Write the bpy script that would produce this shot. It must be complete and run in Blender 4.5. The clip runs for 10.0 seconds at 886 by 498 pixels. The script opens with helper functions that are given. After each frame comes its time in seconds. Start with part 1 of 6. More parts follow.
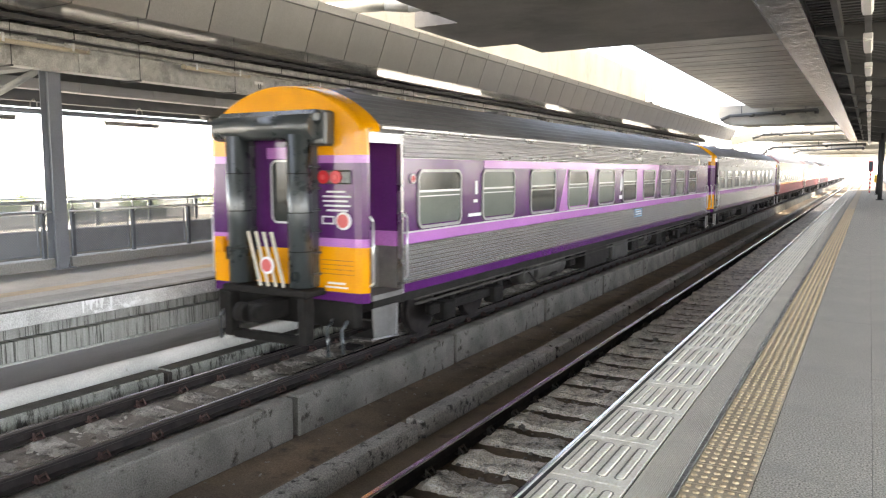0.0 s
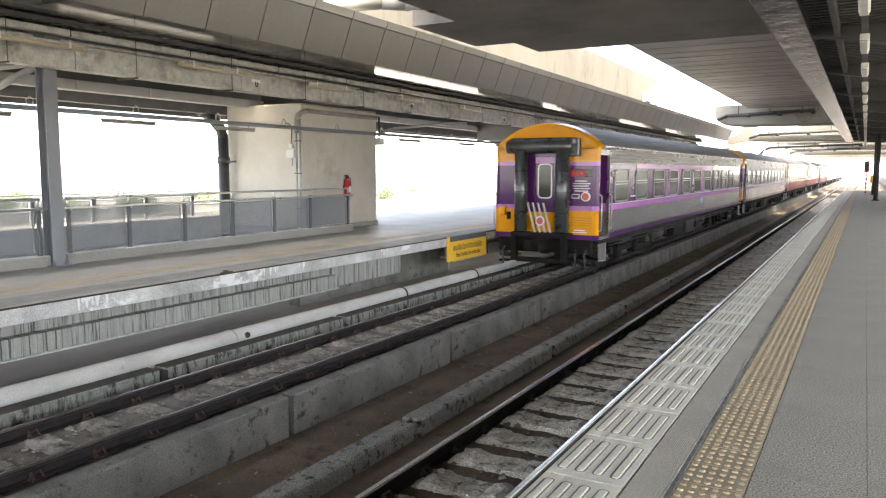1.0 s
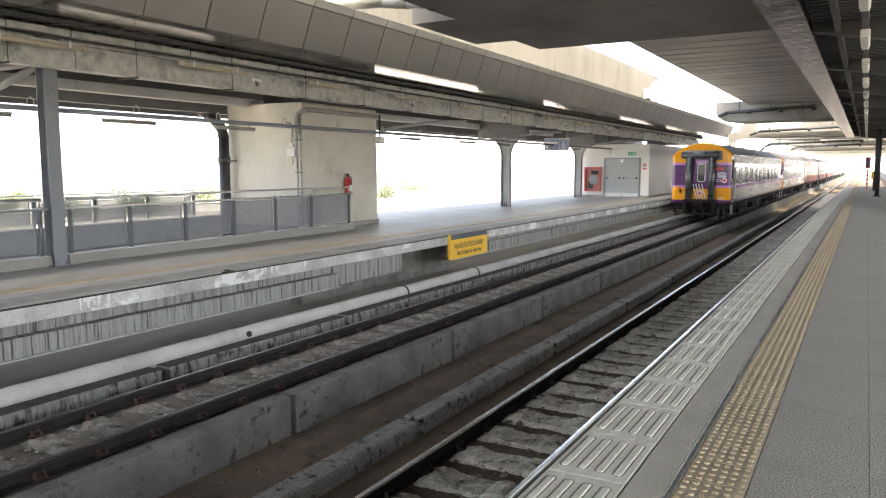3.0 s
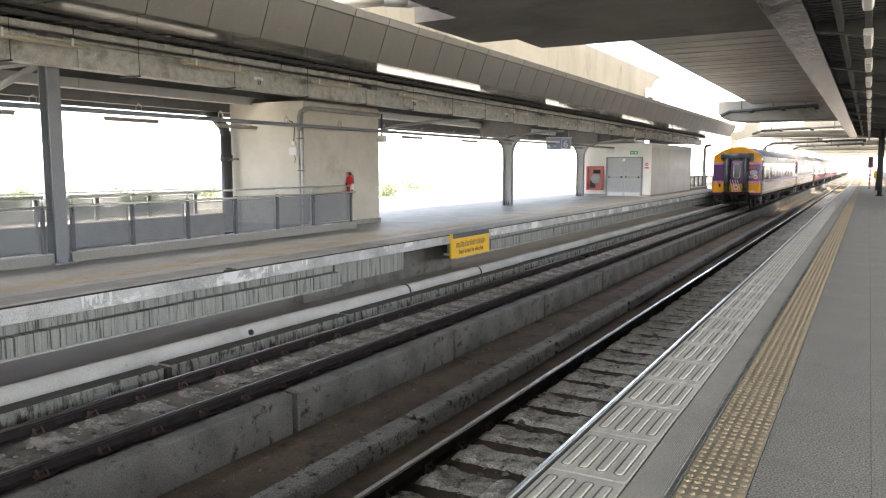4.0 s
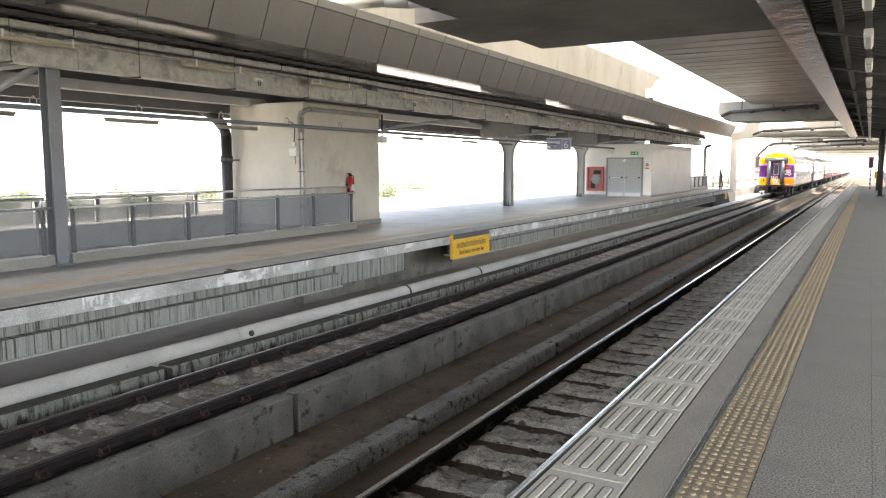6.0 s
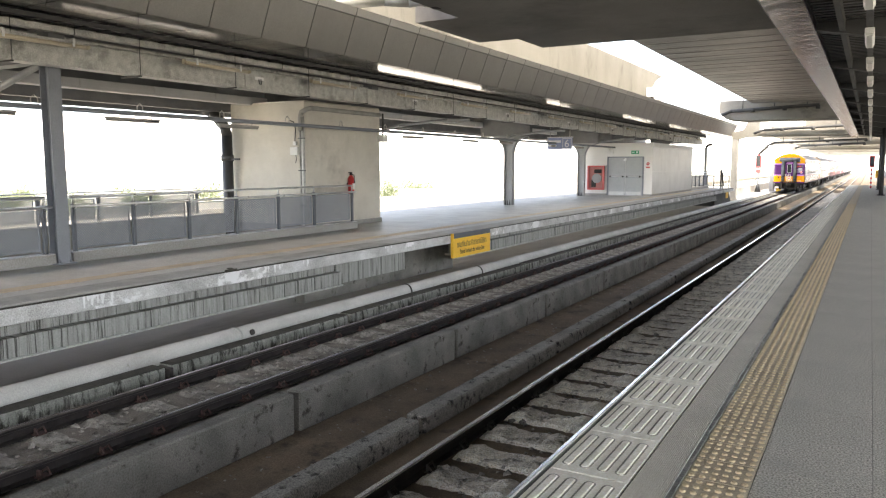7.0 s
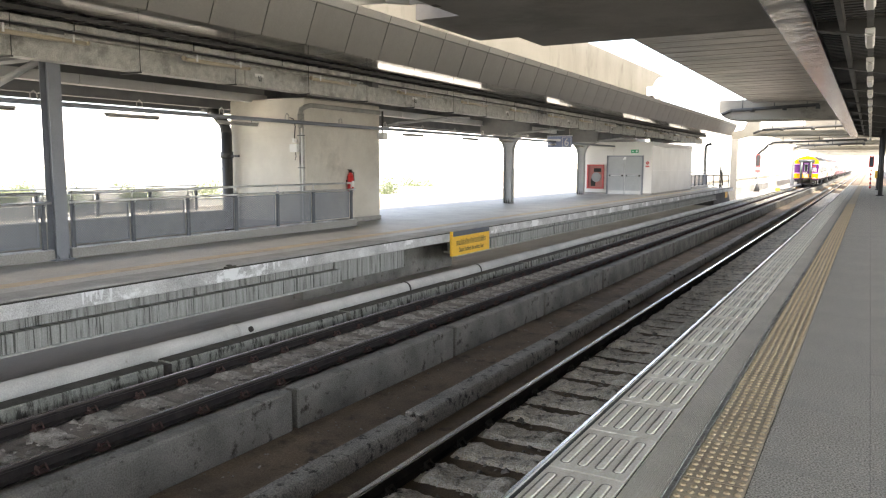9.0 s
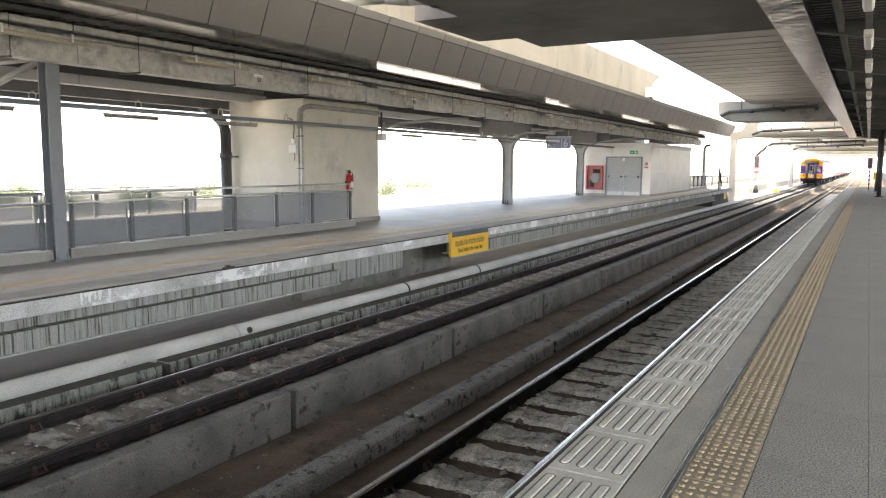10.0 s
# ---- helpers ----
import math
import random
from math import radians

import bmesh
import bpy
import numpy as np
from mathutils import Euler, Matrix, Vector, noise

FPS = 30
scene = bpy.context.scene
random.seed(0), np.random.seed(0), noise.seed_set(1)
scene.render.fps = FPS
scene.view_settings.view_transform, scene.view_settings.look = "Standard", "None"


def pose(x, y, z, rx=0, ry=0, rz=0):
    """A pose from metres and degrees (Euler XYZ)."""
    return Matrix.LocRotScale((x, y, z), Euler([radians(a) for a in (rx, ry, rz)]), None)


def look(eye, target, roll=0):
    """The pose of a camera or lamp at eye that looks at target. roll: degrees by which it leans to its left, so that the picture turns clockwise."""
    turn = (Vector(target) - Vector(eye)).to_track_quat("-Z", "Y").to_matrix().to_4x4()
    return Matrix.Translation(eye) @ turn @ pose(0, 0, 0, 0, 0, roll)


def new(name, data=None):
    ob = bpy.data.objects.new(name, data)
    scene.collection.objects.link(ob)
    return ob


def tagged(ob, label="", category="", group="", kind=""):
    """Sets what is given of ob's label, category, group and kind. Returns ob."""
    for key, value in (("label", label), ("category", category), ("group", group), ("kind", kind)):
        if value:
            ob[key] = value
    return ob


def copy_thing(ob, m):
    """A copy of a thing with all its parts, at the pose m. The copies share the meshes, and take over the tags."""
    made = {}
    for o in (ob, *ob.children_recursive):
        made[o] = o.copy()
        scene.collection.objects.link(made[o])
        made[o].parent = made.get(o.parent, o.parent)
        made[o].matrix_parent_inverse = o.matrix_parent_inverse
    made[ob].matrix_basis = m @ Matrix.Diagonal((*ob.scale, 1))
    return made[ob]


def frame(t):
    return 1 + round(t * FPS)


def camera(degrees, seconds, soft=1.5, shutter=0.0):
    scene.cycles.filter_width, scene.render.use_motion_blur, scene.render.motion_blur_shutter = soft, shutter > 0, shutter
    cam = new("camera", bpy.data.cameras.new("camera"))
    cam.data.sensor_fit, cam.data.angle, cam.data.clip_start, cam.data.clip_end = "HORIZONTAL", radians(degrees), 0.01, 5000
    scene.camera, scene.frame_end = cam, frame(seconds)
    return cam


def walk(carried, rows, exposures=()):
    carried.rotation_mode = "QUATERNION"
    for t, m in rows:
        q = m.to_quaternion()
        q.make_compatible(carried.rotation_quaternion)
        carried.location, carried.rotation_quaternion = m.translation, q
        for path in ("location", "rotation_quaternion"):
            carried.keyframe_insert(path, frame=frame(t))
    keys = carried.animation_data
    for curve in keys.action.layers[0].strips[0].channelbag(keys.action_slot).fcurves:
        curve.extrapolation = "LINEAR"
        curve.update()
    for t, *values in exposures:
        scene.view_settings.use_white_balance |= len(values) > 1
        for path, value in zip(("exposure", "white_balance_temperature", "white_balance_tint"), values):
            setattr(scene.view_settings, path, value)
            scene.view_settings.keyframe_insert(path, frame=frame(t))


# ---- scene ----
# Elevated railway station: +y runs along the tracks, x to the right, z = 0 on the near platform.
EYE = (0.0, 0.0, 1.62)
TURNS = [
    (0, 84.019, 0.058, 29.596),
    (0.5, 84.017, 0.053, 29.427),
    (1, 83.920, -0.180, 29.366),
    (1.5, 83.860, -0.125, 29.249),
    (2, 83.879, -0.019, 29.379),
    (2.5, 83.853, 0.130, 29.375),
    (4, 83.687, 0.020, 29.571),
    (4.5, 83.813, 0.034, 29.643),
    (5, 83.765, 0.118, 29.597),
    (5.5, 83.769, 0.088, 29.587),
    (7, 83.667, 0.077, 29.651),
    (7.5, 83.648, -0.146, 29.555),
    (8, 83.590, -0.143, 29.597),
    (8.5, 83.576, -0.180, 29.638),
    (9, 83.514, -0.235, 29.618),
    (9.5, 83.477, -0.336, 29.555),
    (10, 83.576, -0.301, 29.543),
]
cam = camera(61.33, 10.0, soft=1.2, shutter=0.2)
walk(cam, [(t, pose(*EYE, a, b, c)) for t, a, b, c in TURNS], exposures=[(0.0, 3.97, 7270, 9), (1.0, 3.62, 7270, 9), (2.5, 3.38, 7270, 9), (5.0, 3.32, 7270, 9), (10.0, 3.29, 7270, 9)])

# ---- daylight ----
SUN_ELEV, SUN_AZ = 58.0, 130.0
world = bpy.data.worlds.new("daylight")
scene.world = world
world.use_nodes = True
wn = world.node_tree.nodes
sky = wn.new("ShaderNodeTexSky")
sky.sky_type, sky.sun_disc = "NISHITA", False
sky.sun_elevation, sky.sun_rotation = radians(SUN_ELEV), radians(SUN_AZ)
sky.air_density, sky.dust_density, sky.ozone_density = 0.6, 2.2, 0.3
wn["Background"].inputs["Strength"].default_value = 0.15
milky = wn.new("ShaderNodeHueSaturation")      # thin cloud pales the blue
milky.inputs["Saturation"].default_value = 0.7
world.node_tree.links.new(sky.outputs[0], milky.inputs["Color"])
world.node_tree.links.new(milky.outputs[0], wn["Background"].inputs["Color"])
sun = new("sun", bpy.data.lights.new("sun", "SUN"))
sun.data.energy, sun.data.angle, sun.data.color = 1.2, radians(20), (1.0, 0.95, 0.88)
ea, aa = radians(SUN_ELEV), radians(SUN_AZ)
sun_way = Vector((math.sin(aa) * math.cos(ea), math.cos(aa) * math.cos(ea), math.sin(ea)))
sun.matrix_world = look(sun_way * 80, (0, 0, 0))

# ---- materials ----
def shader(name, base, second=None, rough=0.7, metal=0.0, size=3.0, bump=0.15, stretch=(1, 1, 1), stain=None, stain_size=0.6,
           stain_cut=(0.5, 0.7), random_tint=0.0, spec=0.5, fine=60.0, coat=0.0, speckle=0.15):
    """A surface with two scales of variation, a stain layer with its own shape, and fine relief."""
    m = bpy.data.materials.new(name)
    m.use_nodes = True
    nt = m.node_tree
    n, link = nt.nodes, nt.links.new
    bsdf = n["Principled BSDF"]
    co = n.new("ShaderNodeTexCoord")
    mp = n.new("ShaderNodeMapping")
    mp.inputs["Scale"].default_value = stretch
    link(co.outputs["Object"], mp.inputs["Vector"])
    big = n.new("ShaderNodeTexNoise")
    big.inputs["Scale"].default_value, big.inputs["Detail"].default_value, big.inputs["Roughness"].default_value = size, 6, 0.62
    link(mp.outputs[0], big.inputs["Vector"])
    small = n.new("ShaderNodeTexNoise")
    small.inputs["Scale"].default_value, small.inputs["Detail"].default_value = fine, 3
    link(co.outputs["Object"], small.inputs["Vector"])
    second = second or [c * 0.75 for c in base]
    ramp = n.new("ShaderNodeMapRange")
    ramp.inputs["From Min"].default_value, ramp.inputs["From Max"].default_value = 0.35, 0.68
    link(big.outputs["Fac"], ramp.inputs["Value"])
    mix = n.new("ShaderNodeMix")
    mix.data_type = "RGBA"
    mix.inputs["A"].default_value, mix.inputs["B"].default_value = (*base, 1), (*second, 1)
    link(ramp.outputs[0], mix.inputs["Factor"])
    colour = mix.outputs["Result"]
    grain = n.new("ShaderNodeMix")
    grain.data_type, grain.blend_type = "RGBA", "OVERLAY"
    grain.inputs["Factor"].default_value = speckle
    sharp = n.new("ShaderNodeMapRange")
    sharp.inputs["From Min"].default_value, sharp.inputs["From Max"].default_value = 0.28, 0.72
    link(small.outputs["Fac"], sharp.inputs["Value"])
    link(colour, grain.inputs["A"])
    link(sharp.outputs[0], grain.inputs["B"])
    colour = grain.outputs["Result"]
    if stain:
        sn = n.new("ShaderNodeTexNoise")
        sn.inputs["Scale"].default_value, sn.inputs["Detail"].default_value, sn.inputs["Roughness"].default_value = stain_size, 8, 0.7
        sm = n.new("ShaderNodeMapping")
        sm.inputs["Scale"].default_value, sm.inputs["Location"].default_value = stretch, (3.7, 1.9, 5.3)
        link(co.outputs["Object"], sm.inputs["Vector"])
        link(sm.outputs[0], sn.inputs["Vector"])
        sr = n.new("ShaderNodeMapRange")
        sr.inputs["From Min"].default_value, sr.inputs["From Max"].default_value = stain_cut
        link(sn.outputs["Fac"], sr.inputs["Value"])
        s2 = n.new("ShaderNodeMix")
        s2.data_type = "RGBA"
        s2.inputs["B"].default_value = (*stain, 1)
        link(sr.outputs[0], s2.inputs["Factor"])
        link(colour, s2.inputs["A"])
        colour = s2.outputs["Result"]
    if random_tint:
        oi = n.new("ShaderNodeObjectInfo")
        hv = n.new("ShaderNodeHueSaturation")
        mr = n.new("ShaderNodeMapRange")
        mr.inputs["To Min"].default_value, mr.inputs["To Max"].default_value = 1 - random_tint, 1 + random_tint
        link(oi.outputs["Random"], mr.inputs["Value"])
        link(mr.outputs[0], hv.inputs["Value"])
        link(colour, hv.inputs["Color"])
        colour = hv.outputs["Color"]
    link(colour, bsdf.inputs["Base Color"])
    rr = n.new("ShaderNodeMapRange")
    rr.inputs["To Min"].default_value, rr.inputs["To Max"].default_value = max(0.03, rough - 0.1), min(1, rough + 0.12)
    link(big.outputs["Fac"], rr.inputs["Value"])
    link(rr.outputs[0], bsdf.inputs["Roughness"])
    bsdf.inputs["Metallic"].default_value = metal
    bsdf.inputs["Specular IOR Level"].default_value = spec
    bsdf.inputs["Coat Weight"].default_value = coat
    bsdf.inputs["Coat Roughness"].default_value = 0.08
    if bump:
        add = n.new("ShaderNodeMath")
        add.operation = "ADD"
        link(big.outputs["Fac"], add.inputs[0])
        link(small.outputs["Fac"], add.inputs[1])
        bp = n.new("ShaderNodeBump")
        bp.inputs["Strength"].default_value, bp.inputs["Distance"].default_value = bump, 0.02
        link(add.outputs[0], bp.inputs["Height"])
        link(bp.outputs[0], bsdf.inputs["Normal"])
    return m


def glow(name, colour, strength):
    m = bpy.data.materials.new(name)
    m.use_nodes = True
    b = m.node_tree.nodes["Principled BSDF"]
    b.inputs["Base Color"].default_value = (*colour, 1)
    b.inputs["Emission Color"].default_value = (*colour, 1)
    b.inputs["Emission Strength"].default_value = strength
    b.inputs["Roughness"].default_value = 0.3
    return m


def glass(name, tint, rough=0.02):
    m = bpy.data.materials.new(name)
    m.use_nodes = True
    b = m.node_tree.nodes["Principled BSDF"]
    b.inputs["Base Color"].default_value = (*tint, 1)
    b.inputs["Transmission Weight"].default_value = 1.0
    b.inputs["Roughness"].default_value, b.inputs["IOR"].default_value = rough, 1.3
    return m


CONC = shader("concrete", (0.36, 0.35, 0.32), (0.27, 0.265, 0.245), 0.85, stain=(0.12, 0.12, 0.10), stain_cut=(0.56, 0.75))
CONC_WALL = shader("mossy_concrete", (0.225, 0.215, 0.188), (0.115, 0.114, 0.098), 0.9, size=1.6, stain=(0.05, 0.043, 0.033), stain_size=4.5, stain_cut=(0.57, 0.66), bump=0.6, speckle=0.3)
CONC_PIER = shader("pale_concrete", (0.67, 0.63, 0.55), (0.55, 0.515, 0.45), 0.85, size=0.9, stain=(0.36, 0.33, 0.28), stain_cut=(0.56, 0.78), bump=0.3)
CONC_EDGE = shader("whitewashed_concrete", (0.66, 0.655, 0.64), (0.34, 0.335, 0.32), 0.8, size=2.6, stain=(0.82, 0.82, 0.81), stain_size=1.7, stain_cut=(0.56, 0.60), stretch=(1, 0.55, 0.7), bump=0.4, speckle=0.3)
CONC_STREAK = shader("streaked_concrete", (0.36, 0.36, 0.335), (0.24, 0.24, 0.22), 0.9, size=1.4, stretch=(1, 11, 0.3), stain=(0.06, 0.06, 0.052), stain_size=2.4, stain_cut=(0.52, 0.60))
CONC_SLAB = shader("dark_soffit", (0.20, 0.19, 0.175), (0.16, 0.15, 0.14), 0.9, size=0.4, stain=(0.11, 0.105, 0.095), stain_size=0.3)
CONC_SOFF = shader("board_marked_soffit", (0.44, 0.40, 0.34), (0.27, 0.248, 0.208), 0.36, size=0.8, stretch=(0.4, 1.2, 1), stain=(0.17, 0.152, 0.122), stain_size=1.1, stain_cut=(0.50, 0.68), bump=0.25)
CONC_PALE = shader("sunlit_viaduct_concrete", (0.29, 0.275, 0.235), (0.22, 0.207, 0.175), 0.85, size=0.5, stain=(0.15, 0.13, 0.095), stain_cut=(0.54, 0.70), bump=0.3)
HIGHWAY = shader("pale_road_concrete", (0.52, 0.48, 0.41), (0.45, 0.415, 0.35), 0.85, size=0.5, stain=(0.42, 0.37, 0.28), stain_cut=(0.56, 0.72))
CONC_BEAM = shader("grimy_beam_concrete", (0.30, 0.28, 0.245), (0.21, 0.196, 0.168), 0.85, size=0.7, stretch=(0.5, 1, 1), stain=(0.09, 0.08, 0.065), stain_cut=(0.54, 0.70), bump=0.3)
FLOOR_NEAR = shader("granite_paving", (0.41, 0.384, 0.328), (0.34, 0.318, 0.272), 0.65, size=0.8, bump=0.2, fine=95, stain=(0.275, 0.26, 0.228), stain_cut=(0.52, 0.74), random_tint=0.02, speckle=0.85)
FLOOR_FAR = shader("worn_platform_floor", (0.43, 0.415, 0.38), (0.35, 0.338, 0.312), 0.55, size=1.1, stain=(0.52, 0.50, 0.46), stain_size=0.5, stain_cut=(0.55, 0.75), bump=0.08, speckle=0.3)
TRACKBED = shader("dusty_trackbed", (0.225, 0.168, 0.112), (0.135, 0.105, 0.075), 0.95, size=1.1, stain=(0.075, 0.06, 0.045), stain_size=2.6, stain_cut=(0.54, 0.68), bump=0.4, speckle=0.3)
SLEEPER = shader("rough_sleeper_concrete", (0.44, 0.41, 0.355), (0.25, 0.23, 0.20), 0.95, size=5, bump=1.0, stain=(0.075, 0.065, 0.052), stain_size=4, stain_cut=(0.50, 0.66), random_tint=0.16)
# brighter copy of SLEEPER; the near track's stronger light is in the colour
SLEEPER_NEAR = shader("lit_sleeper_concrete", (0.80, 0.745, 0.64), (0.58, 0.53, 0.45), 0.95, size=5, bump=1.0, stain=(0.10, 0.086, 0.067), stain_size=4, stain_cut=(0.54, 0.66), random_tint=0.14, speckle=0.5)
RAIL_SIDE = shader("rusty_rail", (0.034, 0.028, 0.025), (0.020, 0.017, 0.016), 0.8, metal=0.3, size=6)
RAIL_TOP = shader("polished_rail_head", (0.62, 0.61, 0.62), (0.5, 0.49, 0.5), 0.2, metal=1.0, size=8, bump=0.02)
RAIL_DULL = shader("dull_rail_head", (0.085, 0.072, 0.064), (0.06, 0.052, 0.047), 0.5, metal=0.7, size=8, bump=0.04)
CLIP_RED = shader("rusty_red_clip", (0.075, 0.032, 0.026), (0.035, 0.026, 0.022), 0.8, size=20)
CLIP_DARK = shader("dark_clip", (0.035, 0.032, 0.03), (0.06, 0.05, 0.04), 0.7, metal=0.4, size=20)
TILE = shader("glazed_grey_tile", (0.80, 0.755, 0.645), (0.70, 0.66, 0.56), 0.6, size=2.5, bump=0.1, spec=0.3, random_tint=0.05, stain=(0.50, 0.475, 0.41), stain_size=1.5, stain_cut=(0.55, 0.75), speckle=0.3)
TACTILE = shader("yellow_tactile_tile", (0.52, 0.43, 0.30), (0.43, 0.355, 0.25), 0.75, size=3, random_tint=0.09, stain=(0.30, 0.265, 0.21), stain_size=1.3)
DOME = shader("worn_yellow_dome", (0.60, 0.47, 0.29), (0.51, 0.40, 0.25), 0.6, size=6)
STRIP = shader("ribbed_grey_strip", (0.63, 0.58, 0.50), (0.55, 0.51, 0.44), 0.6, size=2, bump=0.05)
JOINT = shader("dark_joint", (0.10, 0.098, 0.092), (0.14, 0.135, 0.125), 0.9)
WHITE_EDGE = shader("white_edge_metal", (0.70, 0.68, 0.64), (0.52, 0.50, 0.47), 0.45, metal=0.1, size=6, bump=0.03)
STEEL_GREY = shader("blue_grey_paint", (0.235, 0.25, 0.275), (0.20, 0.21, 0.235), 0.5, size=3, bump=0.04, stain=(0.12, 0.12, 0.12), stain_cut=(0.6, 0.8))
STEEL_DARK = shader("dark_steel_paint", (0.045, 0.044, 0.043), (0.032, 0.032, 0.031), 0.6, size=2, bump=0.05)
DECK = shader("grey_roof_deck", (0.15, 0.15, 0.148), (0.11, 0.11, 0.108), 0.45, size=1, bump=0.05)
# dark copy of DECK; the gloom under the near roof is in its colour
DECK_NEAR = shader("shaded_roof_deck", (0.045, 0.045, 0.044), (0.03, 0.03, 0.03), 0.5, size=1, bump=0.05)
STEEL_FAR = shader("dusty_grey_steel", (0.155, 0.155, 0.155), (0.115, 0.115, 0.115), 0.6, size=2, bump=0.05)
DUCT_PALE = shader("pale_grey_duct", (0.56, 0.55, 0.53), (0.48, 0.47, 0.45), 0.6, size=1.5, bump=0.04, random_tint=0.06)
CONC_KERB = shader("speckled_kerb_concrete", (0.30, 0.282, 0.248), (0.20, 0.19, 0.168), 0.9, size=2.2, stain=(0.045, 0.04, 0.033), stain_size=8, stain_cut=(0.55, 0.64), bump=0.5, speckle=0.5)
CONC_MOULD = shader("mould_streaked_plinth", (0.27, 0.275, 0.24), (0.18, 0.185, 0.158), 0.9, size=2.0, stretch=(1, 2.2, 0.7), stain=(0.035, 0.033, 0.026), stain_size=3.2, stain_cut=(0.48, 0.58), bump=0.4, speckle=0.3)
MOULD_GAP = shader("black_mould_and_gap", (0.030, 0.028, 0.022), (0.065, 0.062, 0.050), 0.95, size=5, bump=0.3)
MORTAR = shader("dusty_track_mortar", (0.27, 0.24, 0.20), (0.16, 0.142, 0.118), 0.95, size=2.5, stain=(0.06, 0.052, 0.042), stain_size=2.2, stain_cut=(0.52, 0.68), bump=0.6, speckle=0.3)
SEAL = shader("grey_window_seal", (0.36, 0.36, 0.35), (0.28, 0.28, 0.27), 0.35, metal=0.6, bump=0.02)
GALV = shader("galvanised_steel", (0.53, 0.52, 0.48), (0.36, 0.355, 0.325), 0.55, metal=0.4, size=7, bump=0.06, stain=(0.22, 0.215, 0.195), stain_size=2.2, stain_cut=(0.52, 0.68), speckle=0.3)
CLAD = shader("brushed_cladding", (0.31, 0.295, 0.275), (0.255, 0.243, 0.228), 0.36, metal=0.6, size=0.8, bump=0.03, random_tint=0.05, stain=(0.25, 0.24, 0.225))
CLAD_LIP = shader("pale_coping_sheet", (0.46, 0.445, 0.415), (0.39, 0.375, 0.35), 0.4, metal=0.4, size=0.8, bump=0.03, random_tint=0.06)
CLAD_SOFFIT = shader("glossy_soffit_sheet", (0.62, 0.605, 0.58), (0.55, 0.535, 0.51), 0.1, metal=0.9, size=0.8, bump=0.02, random_tint=0.12)
FOIL = shader("crinkled_shiny_metal", (0.085, 0.074, 0.062), (0.035, 0.031, 0.026), 0.12, metal=1.0, size=1.6, bump=0.9, stretch=(1, 1.6, 1), fine=3, random_tint=0.25)
PIPE_WHITE = shader("whitewashed_pipe", (0.48, 0.475, 0.435), (0.35, 0.345, 0.315), 0.6, size=1.2, bump=0.04, stain=(0.15, 0.14, 0.115), stain_size=7, stain_cut=(0.64, 0.73))
PIPE_BLACK = shader("black_pipe", (0.035, 0.035, 0.037), (0.05, 0.05, 0.05), 0.5)
STAINLESS = shader("stainless_tube", (0.74, 0.74, 0.73), (0.62, 0.62, 0.61), 0.3, metal=0.55, bump=0.02)
TERRAZZO = shader("pebble_dash_curb", (0.40, 0.39, 0.36), (0.26, 0.25, 0.23), 0.9, size=45, bump=0.5, fine=90)
PAINT_WHITE = shader("white_panel", (0.78, 0.77, 0.74), (0.72, 0.71, 0.68), 0.5, size=1, bump=0.03)
DOOR_GREY = shader("grey_door_paint", (0.42, 0.43, 0.43), (0.38, 0.39, 0.39), 0.45, bump=0.03)
BOOTH_STEEL = shader("brushed_booth_panel", (0.60, 0.595, 0.58), (0.54, 0.535, 0.52), 0.38, metal=0.5, size=1.2, bump=0.02)
SIGN_YELLOW = shader("yellow_sign", (0.85, 0.50, 0.045), (0.78, 0.45, 0.05), 0.45, bump=0.02)
SIGN_GREY = shader("slate_sign_header", (0.09, 0.10, 0.12), (0.075, 0.08, 0.10), 0.5, bump=0.02)
INK = shader("black_lettering", (0.02, 0.02, 0.02), (0.03, 0.03, 0.03), 0.6, bump=0)
SIGN_BLUE = shader("blue_sign", (0.26, 0.30, 0.46), (0.23, 0.27, 0.42), 0.4, bump=0.02)
RED = shader("red_paint", (0.55, 0.03, 0.03), (0.45, 0.03, 0.03), 0.35, bump=0.02)
COLUMN_PALE = shader("pale_grey_column_paint", (0.34, 0.345, 0.34), (0.28, 0.285, 0.28), 0.5, size=2, bump=0.04, stain=(0.2, 0.2, 0.19), stain_cut=(0.6, 0.8))
CONC_WEATHERED = shader("weathered_cream_concrete", (0.225, 0.213, 0.182), (0.18, 0.168, 0.14), 0.9, size=0.6, stretch=(1, 1, 0.4), stain=(0.10, 0.09, 0.07), stain_size=0.9, stain_cut=(0.54, 0.72))
SLIM_LAMP = shader("grimy_lamp_body", (0.36, 0.34, 0.31), (0.27, 0.26, 0.24), 0.5, bump=0.03)
POST_BLUE = shader("dark_blue_grey_post", (0.12, 0.13, 0.145), (0.095, 0.10, 0.115), 0.45, size=4, bump=0.04)
# emissive white for the horizon ring, the haze's brightness made to glow
HAZE_GLOW = glow("glowing_haze_backdrop", (1.0, 0.99, 0.97), 0.20)
CABINET_RED = shader("dusty_red_interior", (0.50, 0.20, 0.17), (0.40, 0.14, 0.12), 0.4, size=4, bump=0.02)
GREEN_SIGN = glow("green_exit_sign", (0.02, 0.22, 0.10), 0.05)
TUBE = shader("unlit_lamp_diffuser", (0.50, 0.43, 0.31), (0.42, 0.36, 0.26), 0.3, bump=0.02)
LAMP_WHITE = shader("white_lamp_housing", (0.60, 0.59, 0.56), (0.52, 0.51, 0.48), 0.35, bump=0.02)
